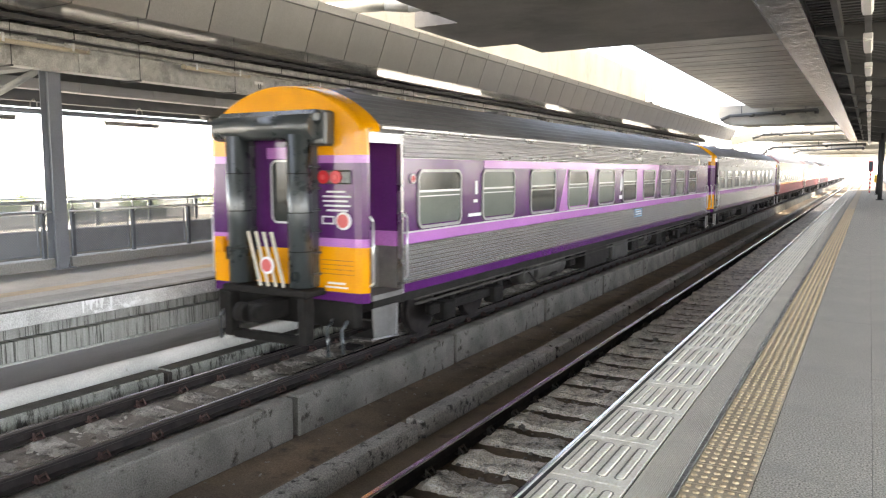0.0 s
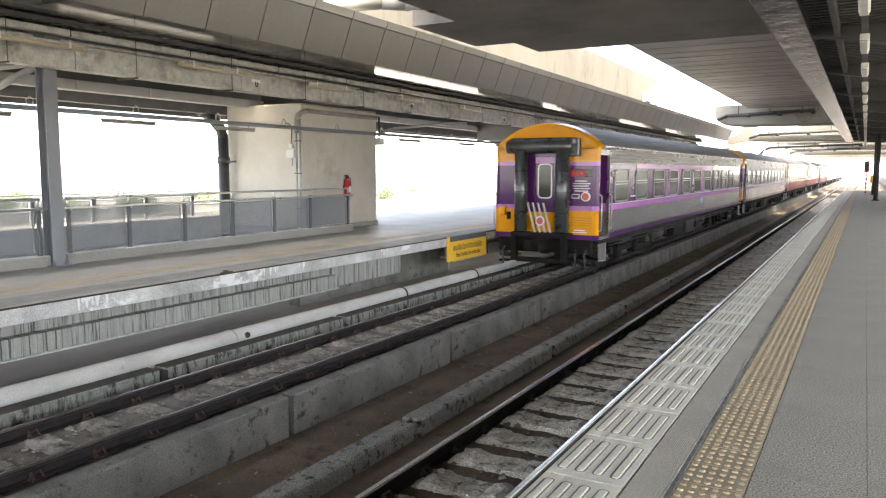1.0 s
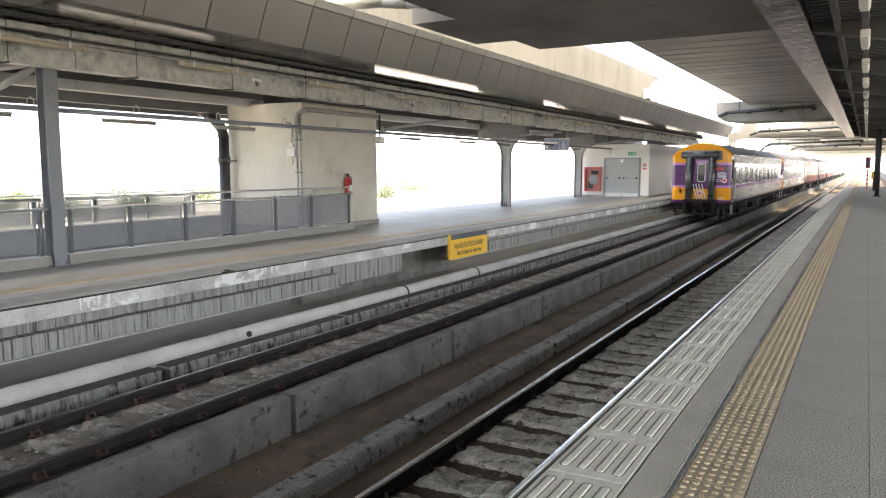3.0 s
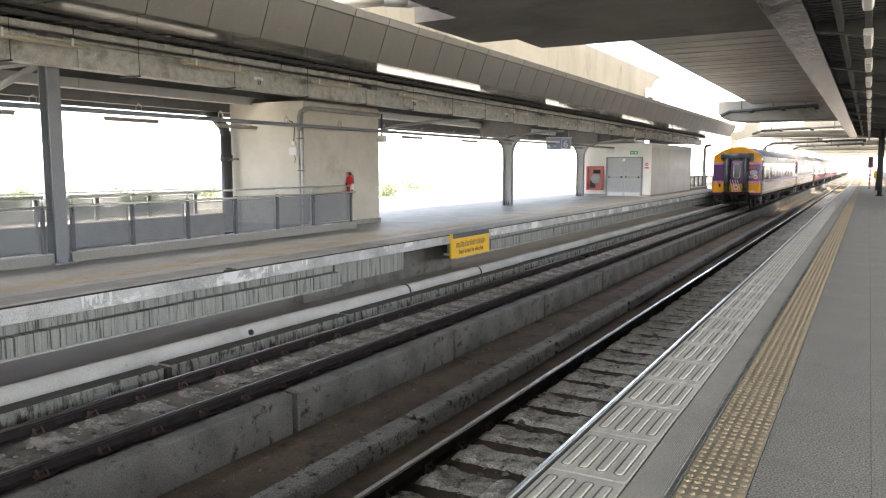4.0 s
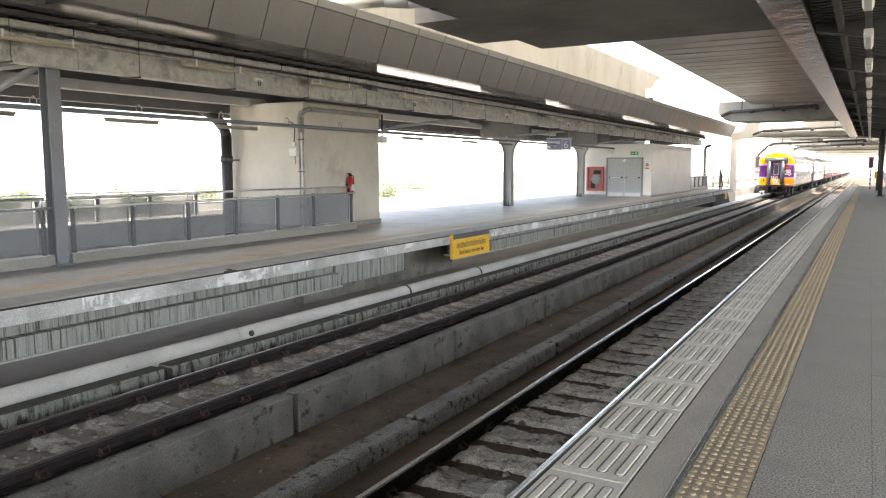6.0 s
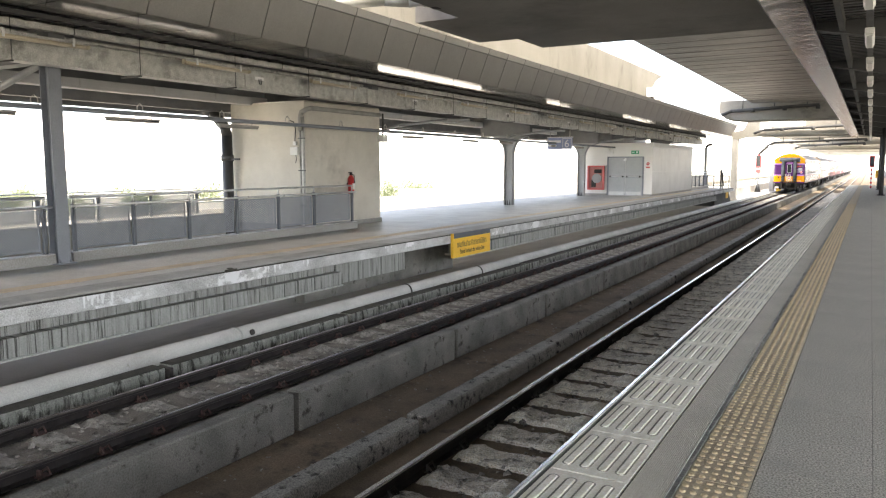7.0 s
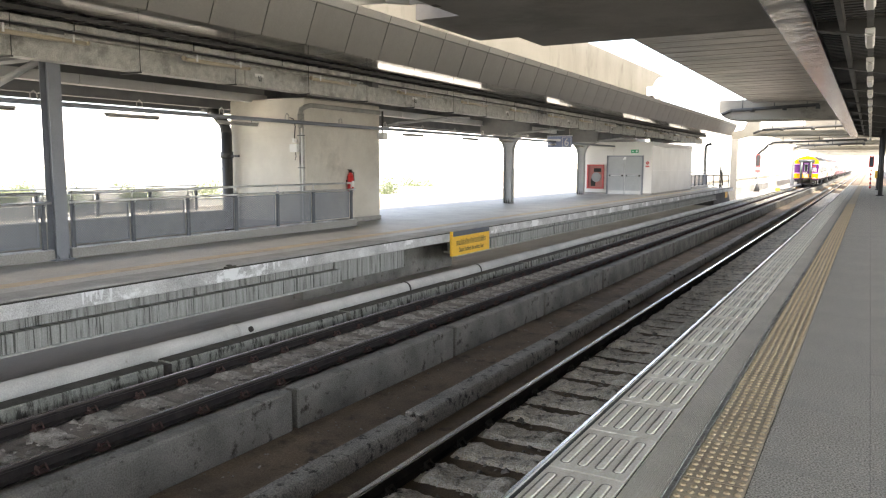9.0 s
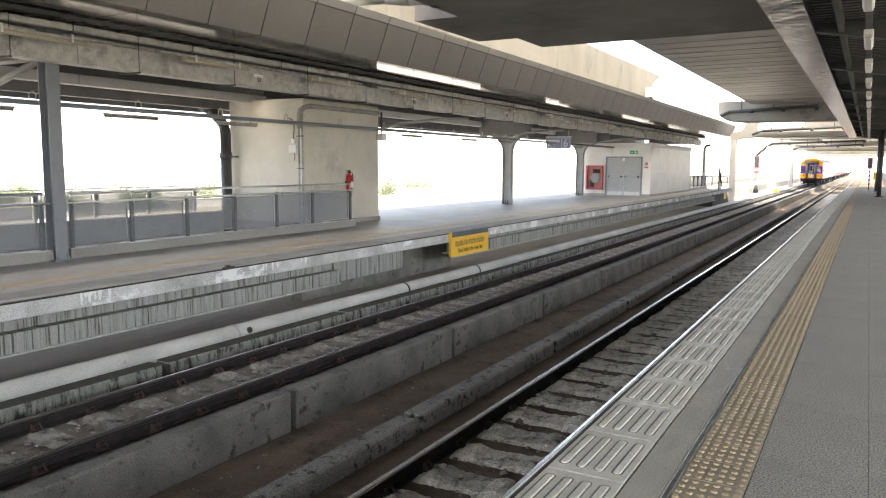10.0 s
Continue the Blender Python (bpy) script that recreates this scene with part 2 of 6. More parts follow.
GROUND = shader("dry_ground", (0.36, 0.34, 0.28), (0.30, 0.29, 0.22), 0.95, size=0.02, stain=(0.33, 0.31, 0.27), stain_size=0.01, fine=1)
LEAF = shader("foliage", (0.125, 0.15, 0.07), (0.10, 0.125, 0.06), 0.7, size=0.8, random_tint=0.2, bump=0)
BARK = shader("bark", (0.14, 0.11, 0.08), (0.09, 0.07, 0.05), 0.9, size=6)
HOUSE = shader("plaster_house", (0.55, 0.52, 0.47), (0.48, 0.45, 0.41), 0.8, size=0.4, random_tint=0.2)
ROOF_RED = shader("grey_brown_roof", (0.32, 0.27, 0.24), (0.27, 0.23, 0.2), 0.8, size=0.8, random_tint=0.2)
FROSTED = glass("frosted_sheet", (0.8, 0.8, 0.78), 0.9)
# train
T_STEEL = shader("corrugated_stainless_steel", (0.78, 0.775, 0.77), (0.66, 0.655, 0.65), 0.18, metal=0.92, size=1.2, stretch=(1, 0.3, 2), bump=0.004)
T_UPPER = shader("dull_upper_stainless", (0.46, 0.452, 0.45), (0.36, 0.353, 0.352), 0.28, metal=0.9, size=1.5, stretch=(1, 0.3, 2), bump=0.03, stain=(0.26, 0.25, 0.243), stain_size=2.5)
# dark outline colour that paints the shadow beside the tile ribs
RIB_SHADE = shader("tile_rib_shade", (0.27, 0.255, 0.215), (0.20, 0.19, 0.16), 0.9)
COL_WHITE = shader("bright_white_concrete", (0.36, 0.35, 0.325), (0.31, 0.30, 0.28), 0.8, size=0.6)
T_SMOOTH = shader("smooth_silver_band", (0.42, 0.42, 0.425), (0.35, 0.35, 0.355), 0.38, metal=0.9, size=1, bump=0.02)
T_PURPLE = shader("purple_gloss_paint", (0.095, 0.018, 0.125), (0.075, 0.014, 0.10), 0.10, size=1.6, bump=0.06, spec=0.4, coat=0.25)
T_LILAC = shader("lilac_gloss_paint", (0.50, 0.195, 0.53), (0.45, 0.18, 0.48), 0.13, size=1.2, bump=0.03, spec=0.4, coat=0.25)
T_YELLOW = shader("amber_yellow_paint", (0.82, 0.345, 0.006), (0.74, 0.30, 0.006), 0.2, size=2.2, bump=0.12, coat=0.35, spec=0.2)
T_ROOF = shader("sooty_ribbed_roof", (0.13, 0.125, 0.125), (0.09, 0.088, 0.09), 0.55, size=1.5, stretch=(1, 0.3, 1), bump=0.05)
T_MAROON = shader("maroon_paint", (0.17, 0.018, 0.022), (0.13, 0.015, 0.018), 0.4, bump=0.02, spec=0.2)
T_CREAM = shader("cream_paint", (0.62, 0.57, 0.46), (0.55, 0.5, 0.4), 0.4, bump=0.02, spec=0.3)
RUBBER = shader("black_rubber_bellows", (0.035, 0.042, 0.043), (0.058, 0.067, 0.067), 0.28, size=3, bump=0.1, spec=0.9)
UNDER = shader("grimy_underframe", (0.019, 0.017, 0.015), (0.012, 0.011, 0.010), 0.85, size=4, spec=0.2, bump=0.3)
TANK = shader("dusty_grey_tank", (0.06, 0.057, 0.052), (0.035, 0.033, 0.030), 0.7, spec=0.25, size=3)
WIN_GLASS = shader("tinted_window", (0.022, 0.027, 0.025), (0.035, 0.04, 0.036), 0.04, size=0.6, bump=0, spec=0.45)
BLIND = shader("drawn_blind", (0.13, 0.15, 0.13), (0.10, 0.115, 0.10), 0.12, size=1, bump=0, spec=0.3)
ALU = shader("aluminium_frame", (0.62, 0.62, 0.61), (0.5, 0.5, 0.5), 0.35, metal=0.9, bump=0.02)
TAIL_RED = glow("red_tail_lamp", (0.42, 0.012, 0.02), 0.02)
DISC_RED = shader("faded_red_disc", (0.62, 0.12, 0.11), (0.55, 0.10, 0.10), 0.45, bump=0.02)
MARK_WHITE = shader("white_lettering", (0.78, 0.77, 0.78), (0.7, 0.7, 0.7), 0.5, bump=0)


# ---- mesh helpers ----
def box(bm, x0, x1, y0, y1, z0, z1, bevel=0.0, m=None):
    vs = [bm.verts.new((x, y, z)) for x in (x0, x1) for y in (y0, y1) for z in (z0, z1)]
    fs = [bm.faces.new([vs[i] for i in f]) for f in ((0, 1, 3, 2), (4, 6, 7, 5), (0, 4, 5, 1), (2, 3, 7, 6), (0, 2, 6, 4), (1, 5, 7, 3))]
    if bevel:
        es = list({e for f in fs for e in f.edges})
        r = bmesh.ops.bevel(bm, geom=es, offset=bevel, segments=1, affect="EDGES")
        vs = list({v for f in r["faces"] for v in f.verts})
    if m is not None:
        bmesh.ops.transform(bm, matrix=m, verts=vs)
    return bm


def tube(bm, a, b, r, seg=12, r2=None, caps=True):
    a, b = Vector(a), Vector(b)
    q = (b - a).to_track_quat("Z", "Y")
    rings = []
    for p, rad in ((a, r), (b, r if r2 is None else r2)):
        rings.append([bm.verts.new(p + q @ Vector((rad * math.cos(2 * math.pi * i / seg), rad * math.sin(2 * math.pi * i / seg), 0))) for i in range(seg)])
    for i in range(seg):
        f = bm.faces.new((rings[0][i], rings[0][(i + 1) % seg], rings[1][(i + 1) % seg], rings[1][i]))
        f.smooth = True
    if caps:
        bm.faces.new(rings[0][::-1])
        bm.faces.new(rings[1])
    return bm


def path_tube(bm, pts, r, seg=10):
    for a, b in zip(pts, pts[1:]):
        tube(bm, a, b, r, seg)
    for p in pts[1:-1]:
        bmesh.ops.create_uvsphere(bm, u_segments=seg, v_segments=6, radius=r * 1.02, matrix=Matrix.Translation(p))
    return bm


def prism(bm, profile, y0, y1, axis="y"):
    """A closed profile of (across, up) points, drawn out along y (or x)."""
    def put(u, w, s):
        return (u, s, w) if axis == "y" else (s, u, w)
    a = [bm.verts.new(put(u, w, y0)) for u, w in profile]
    b = [bm.verts.new(put(u, w, y1)) for u, w in profile]
    k = len(profile)
    for i in range(k):
        bm.faces.new((a[i], a[(i + 1) % k], b[(i + 1) % k], b[i]))
    bm.faces.new(a[::-1])
    bm.faces.new(b)
    return bm


def mesh_of(name, bm, material):
    bmesh.ops.recalc_face_normals(bm, faces=bm.faces)
    me = bpy.data.meshes.new(name)
    bm.to_mesh(me)
    bm.free()
    me.materials.append(material)
    return me


def part(name, bm, material, parent=None, label=""):
    ob = new(name, mesh_of(name, bm, material))
    if parent is not None:
        ob.parent = parent
    if label:
        tagged(ob, label)
    return ob


def piece(name, me, parent, at):
    ob = new(name, me)
    ob.parent = parent
    ob.location = at
    return ob


def thing(name, label, category, at=(0, 0, 0), group=""):
    ob = new(name)
    ob.empty_display_size = 0.2
    ob.location = at
    return tagged(ob, label, category, group)


def struct(name, bm, material, label, category):
    return tagged(part(name, bm, material), label, category, kind="structure")


def bms():
    return bmesh.new()


def boxes(*bs, bevel=0.0):
    bm = bms()
    for b in bs:
        box(bm, *b, bevel=bevel)
    return bm


def words(name, text, size, material, parent, m, extrude=0.002, align="LEFT"):
    """Flat letters from the built-in font, turned into a mesh."""
    cu = bpy.data.curves.new(name, "FONT")
    cu.body, cu.size, cu.extrude, cu.align_x = text, size, extrude, align
    tmp = bpy.data.objects.new(name, cu)
    me = bpy.data.meshes.new_from_object(tmp)
    bpy.data.objects.remove(tmp)
    me.materials.append(material)
    ob = new(name, me)
    ob.parent = parent
    ob.matrix_basis = m
    return ob


Y0, Y1 = -14.0, 330.0        # the length of line that is built
RAILZ = -1.04
NEAR_TRACK, FAR_TRACK = -2.93, -6.98
ZF = 0.03                    # far platform level

# ---- setting: ground, viaduct bed ----
struct("ground", boxes((-2500, 2500, -2500, 2500, -9.5, -9.0)), GROUND, "dry flat ground below the viaduct", "ground")
# added ring that glows white over the sky's dim horizon band
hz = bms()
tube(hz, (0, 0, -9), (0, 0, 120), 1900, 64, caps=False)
struct("backdrop", hz, HAZE_GLOW, "glowing white backdrop ring standing in for haze along the horizon", "haze")
bed = struct("viaduct_deck", boxes((-8.75, 6.5, Y0, Y1, -2.0, -1.56)), TRACKBED, "dusty brown concrete deck between the tracks", "track bed")
part("far_track_slab", boxes((-8.75, -6.1, Y0, Y1, -1.56, -1.215)), MORTAR, bed)
# darker than the far slab: shade between the near sleepers, put into the colour
part("near_track_slab", boxes((-4.0, -1.3, Y0, Y1, -1.56, -1.215)), TRACKBED, bed)


def upstand(name, x0, x1, z1, first, pitch, count, label, z0=-1.56, mat=CONC_WALL, cap=None):
    """A low concrete wall cast in lengths with open joints."""
    root = tagged(new(name), label, "wall", kind="structure")
    bm = box(bms(), x0, x1, 0.03, pitch - 0.06, z0, z1, bevel=0.02)
    me = mesh_of("wall_length", bm, mat)
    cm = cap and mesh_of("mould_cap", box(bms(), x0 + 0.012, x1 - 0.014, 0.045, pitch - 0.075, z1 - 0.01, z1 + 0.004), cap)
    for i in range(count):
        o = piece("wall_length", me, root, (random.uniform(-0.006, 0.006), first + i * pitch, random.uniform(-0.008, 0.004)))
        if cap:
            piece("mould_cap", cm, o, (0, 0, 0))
    return root


upstand("guard_wall_1", -6.02, -5.80, -1.06, 6.68 - 3.96 * 5, 3.96, 60, "mossy grey concrete guard wall beside the track")
upstand("guard_wall_2", -4.22, -3.98, -1.03, 6.56 - 3.96 * 5, 3.96, 60, "stained grey concrete guard kerb beside the near rail", mat=CONC_KERB)
upstand("guard_wall_3", -8.18, -7.92, -1.0, 6.60 - 3.96 * 5, 3.96, 60, "mould-stained concrete plinth beside the far rail", z0=-1.36, mat=CONC_MOULD, cap=MOULD_GAP)


def rail(name, x, top_mat, label):
    root = tagged(new(name), label, "rail", kind="structure")
    prof = [(-0.062, 0), (0.062, 0), (0.062, 0.012), (0.012, 0.03), (0.010, 0.10), (0.033, 0.115), (0.033, 0.136), (-0.033, 0.136), (-0.033, 0.115), (-0.010, 0.10), (-0.012, 0.03), (-0.062, 0.012)]
    part("rail_web", prism(bms(), [(x + a, RAILZ - 0.15 + b) for a, b in prof], Y0, Y1), RAIL_SIDE, root)
    part("rail_head", prism(bms(), [(x + a, RAILZ - 0.014 + b) for a, b in [(-0.033, 0), (0.033, 0), (0.031, 0.010), (0.022, 0.014), (-0.022, 0.014), (-0.031, 0.010)]], Y0, Y1), top_mat, root)
    if top_mat is RAIL_DULL:
        part("polished_line", tube(bms(), (x - 0.010, Y0, RAILZ - 0.008), (x - 0.010, Y1, RAILZ - 0.008), 0.017, 16), RAIL_TOP, root, "thin polished line on the rail head")
    return root


for cx, top in ((NEAR_TRACK, RAIL_TOP), (FAR_TRACK, RAIL_DULL)):
    for s in (-1, 1):
        rail("rail", cx + s * 0.533, top, "steel running rail with a worn head")

# sleepers: rough concrete blocks in the slab, with clips at each rail
def rough_block(lx, ly, seed, rise=0.055, level=0.0):
    """A sleeper top with a raised, chipped shoulder at each rail."""
    rnd = random.Random(seed)
    bm = bms()
    bmesh.ops.create_grid(bm, x_segments=30, y_segments=9, size=0.5)
    for v in bm.verts:
        x, y = v.co.x * lx, v.co.y * ly
        edge = abs(v.co.y) > 0.49 or abs(v.co.x) > 0.499
        hump = max(0.0, 1 - ((abs(x) - 0.32) / 0.14) ** 2) * max(0.0, 1 - (abs(v.co.y) / 0.47) ** 4)
        wob = noise.noise(Vector((x * 5 + seed * 7.1, y * 7, seed)))
        z = 0.004 + 0.012 * wob + level + rise * hump * (0.8 + 0.5 * wob) + rnd.uniform(-0.009, 0.009)
        if edge:
            z = -0.02
            y += 0.05 * noise.noise(Vector((x * 6, seed * 3.3, 1.7))) + rnd.uniform(-0.012, 0.012)
        v.co = (x, y, z)
    return bm


def clip_mesh(mat):
    bm = bms()
    box(bm, -0.02, 0.075, -0.06, 0.06, -0.135, -0.118, bevel=0.004)
    tube(bm, (0.03, -0.045, -0.118), (0.03, -0.045, -0.06), 0.014, 6)
    path_tube(bm, [(0.075, -0.045, -0.11), (0.03, -0.045, -0.062), (0.0, 0.0, -0.095), (0.03, 0.045, -0.062), (0.075, 0.045, -0.11)], 0.012, 6)
    return mesh_of("rail_clip", bm, mat)


BLOCKS = [mesh_of("sleeper", rough_block(0.94, 0.36, k), SLEEPER) for k in range(6)]
BARS = [mesh_of("sleeper", rough_block(1.0, 0.43, k + 9, 0.055, 0.02), SLEEPER_NEAR) for k in range(6)]
for cx, first, clip_mat in ((FAR_TRACK, 4.49, CLIP_RED), (NEAR_TRACK, 4.42, CLIP_DARK)):
    root = tagged(new("sleepers"), "rough concrete sleeper blocks between the rails", "sleepers", kind="structure")
    cm = clip_mesh(clip_mat)
    for i in range(-14, 130):
        y = first + i * 0.636
        o = piece("sleeper", (BARS if cx == NEAR_TRACK else BLOCKS)[(i * 7) % 6], root, (cx + random.uniform(-0.02, 0.02), y, -1.205 + random.uniform(-0.006, 0.006)))
        o.rotation_euler = (0, 0, random.choice((0, math.pi)) + random.uniform(-0.03, 0.03))
        if y < 70:
            for s in (-1, 1):
                for side in (-1, 1):
                    if y < 30 or side == 1:
                        o = piece("rail_clip", cm, root, (cx + s * 0.533 + side * 0.05, y, RAILZ))
                        o.rotation_euler = (0, 0, 0 if side == 1 else math.pi)

# loose concrete rubble between the rails
rnd = random.Random(21)
def rubble(x0, x1, y0, y1, count, z, big):
    verts, faces = [], []
    for k in range(count):
        cx, cy = rnd.uniform(x0, x1), y0 + (y1 - y0) * rnd.random() ** 1.4
        r = rnd.uniform(0.015, big) * (1 if rnd.random() < 0.8 else 1.6)
        q = Euler((rnd.uniform(-0.5, 0.5), rnd.uniform(-0.5, 0.5), rnd.uniform(0, 6.3))).to_matrix()
        base = len(verts)
        for (a, b, c) in ((-1, -0.7, 0), (0.9, -0.8, 0), (1, 0.7, 0), (-0.8, 0.8, 0), (-0.6, -0.4, 0.6), (0.6, -0.5, 0.7), (0.5, 0.4, 0.5), (-0.5, 0.5, 0.65)):
            v = q @ Vector((a * r * rnd.uniform(0.7, 1.3), b * r * rnd.uniform(0.7, 1.3), c * r * rnd.uniform(0.6, 1.2)))
            verts.append((cx + v.x, cy + v.y, z + v.z))
        faces += [[base + i for i in f] for f in ((4, 5, 6, 7), (0, 1, 5, 4), (1, 2, 6, 5), (2, 3, 7, 6), (3, 0, 4, 7))]
    me = bpy.data.meshes.new("rubble")
    me.from_pydata(verts, [], faces)
    me.materials.append(SLEEPER)
    return tagged(new("rubble", me), "loose broken concrete rubble between the rails", "rubble", kind="stuff")


rubble(-3.36, -1.5, 2.0, 45, 1500, -1.205, 0.03)
rubble(-7.45, -6.5, 3.0, 55, 1200, -1.215, 0.03)
rubble(-5.78, -4.2, 3.0, 40, 420, -1.562, 0.018)

# drains in the walkway between the walls
drain_bm = boxes((-0.09, 0.09, -0.16, 0.16, 0, 0.012))
for k in range(-3, 4):
    box(drain_bm, -0.075, 0.075, k * 0.042 - 0.008, k * 0.042 + 0.008, 0.012, 0.018)
dm = mesh_of("drain_grate", drain_bm, CLIP_DARK)
for i, y in enumerate((9.0, 14.2, 19.4, 24.6, 29.8)):
    o = new("drain_grate", dm)
    o.location = (-4.45, y, -1.56)
    tagged(o, "dark rusty drain grate in the walkway floor", "drain", "walkway drains")

# ---- near platform ----
near = struct("near_platform", boxes((-1.30, 6.5, Y0, 72.0, -0.30, -0.03), (-0.9, 6.4, Y0, 71.8, -1.56, -0.30)), CONC, "raised concrete platform with grey paving", "platform")
part("edge_strip", prism(bms(), [(-1.455, -0.14), (-1.31, -0.14), (-1.31, -0.012), (-1.44, -0.010), (-1.455, -0.016)], Y0, 72), STEEL_DARK, near)
part("white_edge_line", prism(bms(), [(-1.457, -0.008), (-1.450, -0.008), (-1.450, 0.003), (-1.455, 0.003), (-1.457, 0.0)], Y0, 72), WHITE_EDGE, near, "white metal edge line")
part("tile_bed", boxes((-1.425, -0.44, Y0, 72, -0.03, -0.012)), JOINT, near)
part("ribbed_strip", boxes(*[(-0.985 + 0.0105 * k, -0.985 + 0.0105 * k + 0.006, Y0, 40, -0.012, 0.001) for k in range(17)]), STRIP, near)
part("strip_base", boxes((-0.985, -0.805, Y0, 72, -0.012, -0.003)), STRIP, near)
part("edge_channel", boxes((-0.80, -0.765, Y0, 72, -0.012, -0.006), (-0.80, -0.795, Y0, 72, -0.012, 0.002), (-0.77, -0.765, Y0, 72, -0.012, 0.002)), GALV, near)

# grooved tiles: rows of 0.665 m, ribs raised in each
def slot(x0, x1, y0, y1, n=5):
    """A bar with half-round ends, seen from above."""
    r, cx = (x1 - x0) / 2, (x0 + x1) / 2
    out = [(cx + r * math.cos(math.pi * k / n), y1 - r + r * math.sin(math.pi * k / n)) for k in range(n + 1)]
    return out + [(cx - r * math.cos(math.pi * k / n), y0 + r - r * math.sin(math.pi * k / n)) for k in range(n + 1)]


def edge_tile():
    bm = box(bms(), 0.003, 0.425, 0.004, 0.661, -0.02, 0.0, bevel=0.004)
    for k in range(4):
        x = 0.040 + k * 0.098
        for z0, z1, grow, shrink in ((-0.004, 0.0010, 0.009, 0.009), (0.0, 0.0055, 0.0, -0.008)):
            low = [bm.verts.new((u, v, z0)) for u, v in slot(x - grow, x + 0.046 + grow, 0.085 - grow, 0.585 + grow)]
            top = [bm.verts.new((u, v, z1)) for u, v in slot(x - shrink, x + 0.046 + shrink, 0.085 - shrink, 0.585 + shrink)]
            for i in range(len(low)):
                j = (i + 1) % len(low)
                bm.faces.new((low[i], low[j], top[j], top[i]))
            bm.faces.new(top)
    # the flat rim round each rib takes the painted shadow colour
    for f in bm.faces:
        f.material_index = int(abs(f.calc_center_median().z - 0.0010) < 0.0002)
    me = mesh_of("edge_tile", bm, TILE)
    me.materials.append(RIB_SHADE)
    return me


et = edge_tile()
for i in range(-27, 101):
    piece("edge_tile", et, near, (-1.424, 4.33 + 0.665 * i, 0))

# yellow dome tiles, 0.30 m squares
def dome_tile():
    bm = box(bms(), 0.001, 0.317, 0.0015, 0.2985, -0.02, 0.0, bevel=0.002)
    tile = mesh_of("tactile_tile", bm, TACTILE)
    bm = bms()
    for a in range(6):
        for b in range(4):
            cx, cy = 0.028 + a * 0.0525, 0.0375 + b * 0.075
            seg = 8
            base = [bm.verts.new((cx + 0.0185 * math.cos(t * 2 * math.pi / seg), cy + 0.022 * math.sin(t * 2 * math.pi / seg), 0)) for t in range(seg)]
            top = [bm.verts.new((cx + 0.0125 * math.cos(t * 2 * math.pi / seg), cy + 0.012 * math.sin(t * 2 * math.pi / seg), 0.0075)) for t in range(seg)]
            for t in range(seg):
                bm.faces.new((base[t], base[(t + 1) % seg], top[(t + 1) % seg], top[t])).smooth = True
            bm.faces.new(top)
    return tile, mesh_of("domes", bm, DOME)


tac, dom = dome_tile()
for i in range(-56, 229):
    o = piece("tactile_tile", tac, near, (-0.762, 3.0 + 0.30 * i, 0))
    if -6 < i < 110:
        piece("domes", dom, o, (0, 0, 0))

# granite paving slabs
for col, (xa, w) in enumerate(((-0.44, 0.535), (0.095, 1.2), (1.295, 1.2), (2.495, 1.2), (3.695, 1.2), (4.895, 1.2))):
    sm = mesh_of("paving_slab", box(bms(), 0.0015, w - 0.0015, 0.0007, 1.1993, -0.03, 0.0, bevel=0.0006), FLOOR_NEAR)
    for i in range(-8, 59):
        piece("paving_slab", sm, near, (xa, 0.6 + 1.2 * i, random.uniform(-0.0006, 0.0006)))

# ---- far platform ----
far = struct("far_platform", boxes((-11.72, -8.75, Y0, 14.6, -0.16, ZF)), FLOOR_FAR, "worn concrete platform floor", "platform")
part("platform_floor", boxes((-15.0, -8.75, 14.6, 57.5, -0.16, ZF)), FLOOR_FAR, far)
part("edge_fascia", boxes((-8.75, -8.53, Y0, 57.5, -0.20, ZF - 0.025), bevel=0.012), CONC_EDGE, far, "whitewashed and flaking concrete edge")
LEDGE = shader("smooth_ledge_screed", (0.52, 0.475, 0.43), (0.43, 0.39, 0.35), 0.8, size=1.0, stretch=(1, 0.3, 1), stain=(0.33, 0.30, 0.265), stain_size=1.2, bump=0.1)
LIME = shader("white_lime_run", (0.84, 0.84, 0.83), (0.70, 0.70, 0.69), 0.7, size=9)
rl = random.Random(5)
for y0, y1, count in ((5.82, 6.26, 9), (9.1, 10.2, 9), (12.6, 12.9, 3), (18.5, 19.2, 4)):
    for k in range(count):
        y = rl.uniform(y0, y1)
        w, d = rl.uniform(0.008, 0.028), rl.uniform(0.05, 0.165)
        part("lime_run", prism(bms(), [(y - w, -0.006), (y + w, -0.006), (y + w * 0.7, -0.01 - d * 0.6), (y + w * 0.4, -0.01 - d), (y - w * 0.5, -0.01 - d * 0.85)], -8.531, -8.5278 + 0.0004 * k, axis="x"), LIME, far)
clump = part("moss_clump", boxes((-8.60, -8.515, 8.23, 8.47, 0.0, 0.035), (-8.59, -8.512, 8.30, 8.38, 0.035, 0.055), bevel=0.01), MOULD_GAP, far, "dark moss clump on the edge")
part("edge_coping", boxes((-9.05, -8.55, Y0, 57.5, ZF - 0.02, ZF + 0.012), bevel=0.008), CONC, far)
# black strip that paints in the dark gap line below the coping
part("edge_groove", boxes((-8.60, -8.522, Y0, 57.5, ZF - 0.036, ZF - 0.018)), MOULD_GAP, far)
part("warning_line", boxes((-9.75, -9.45, Y0, 57.4, ZF, ZF + 0.005)), TACTILE, far, "faded yellow tactile line")
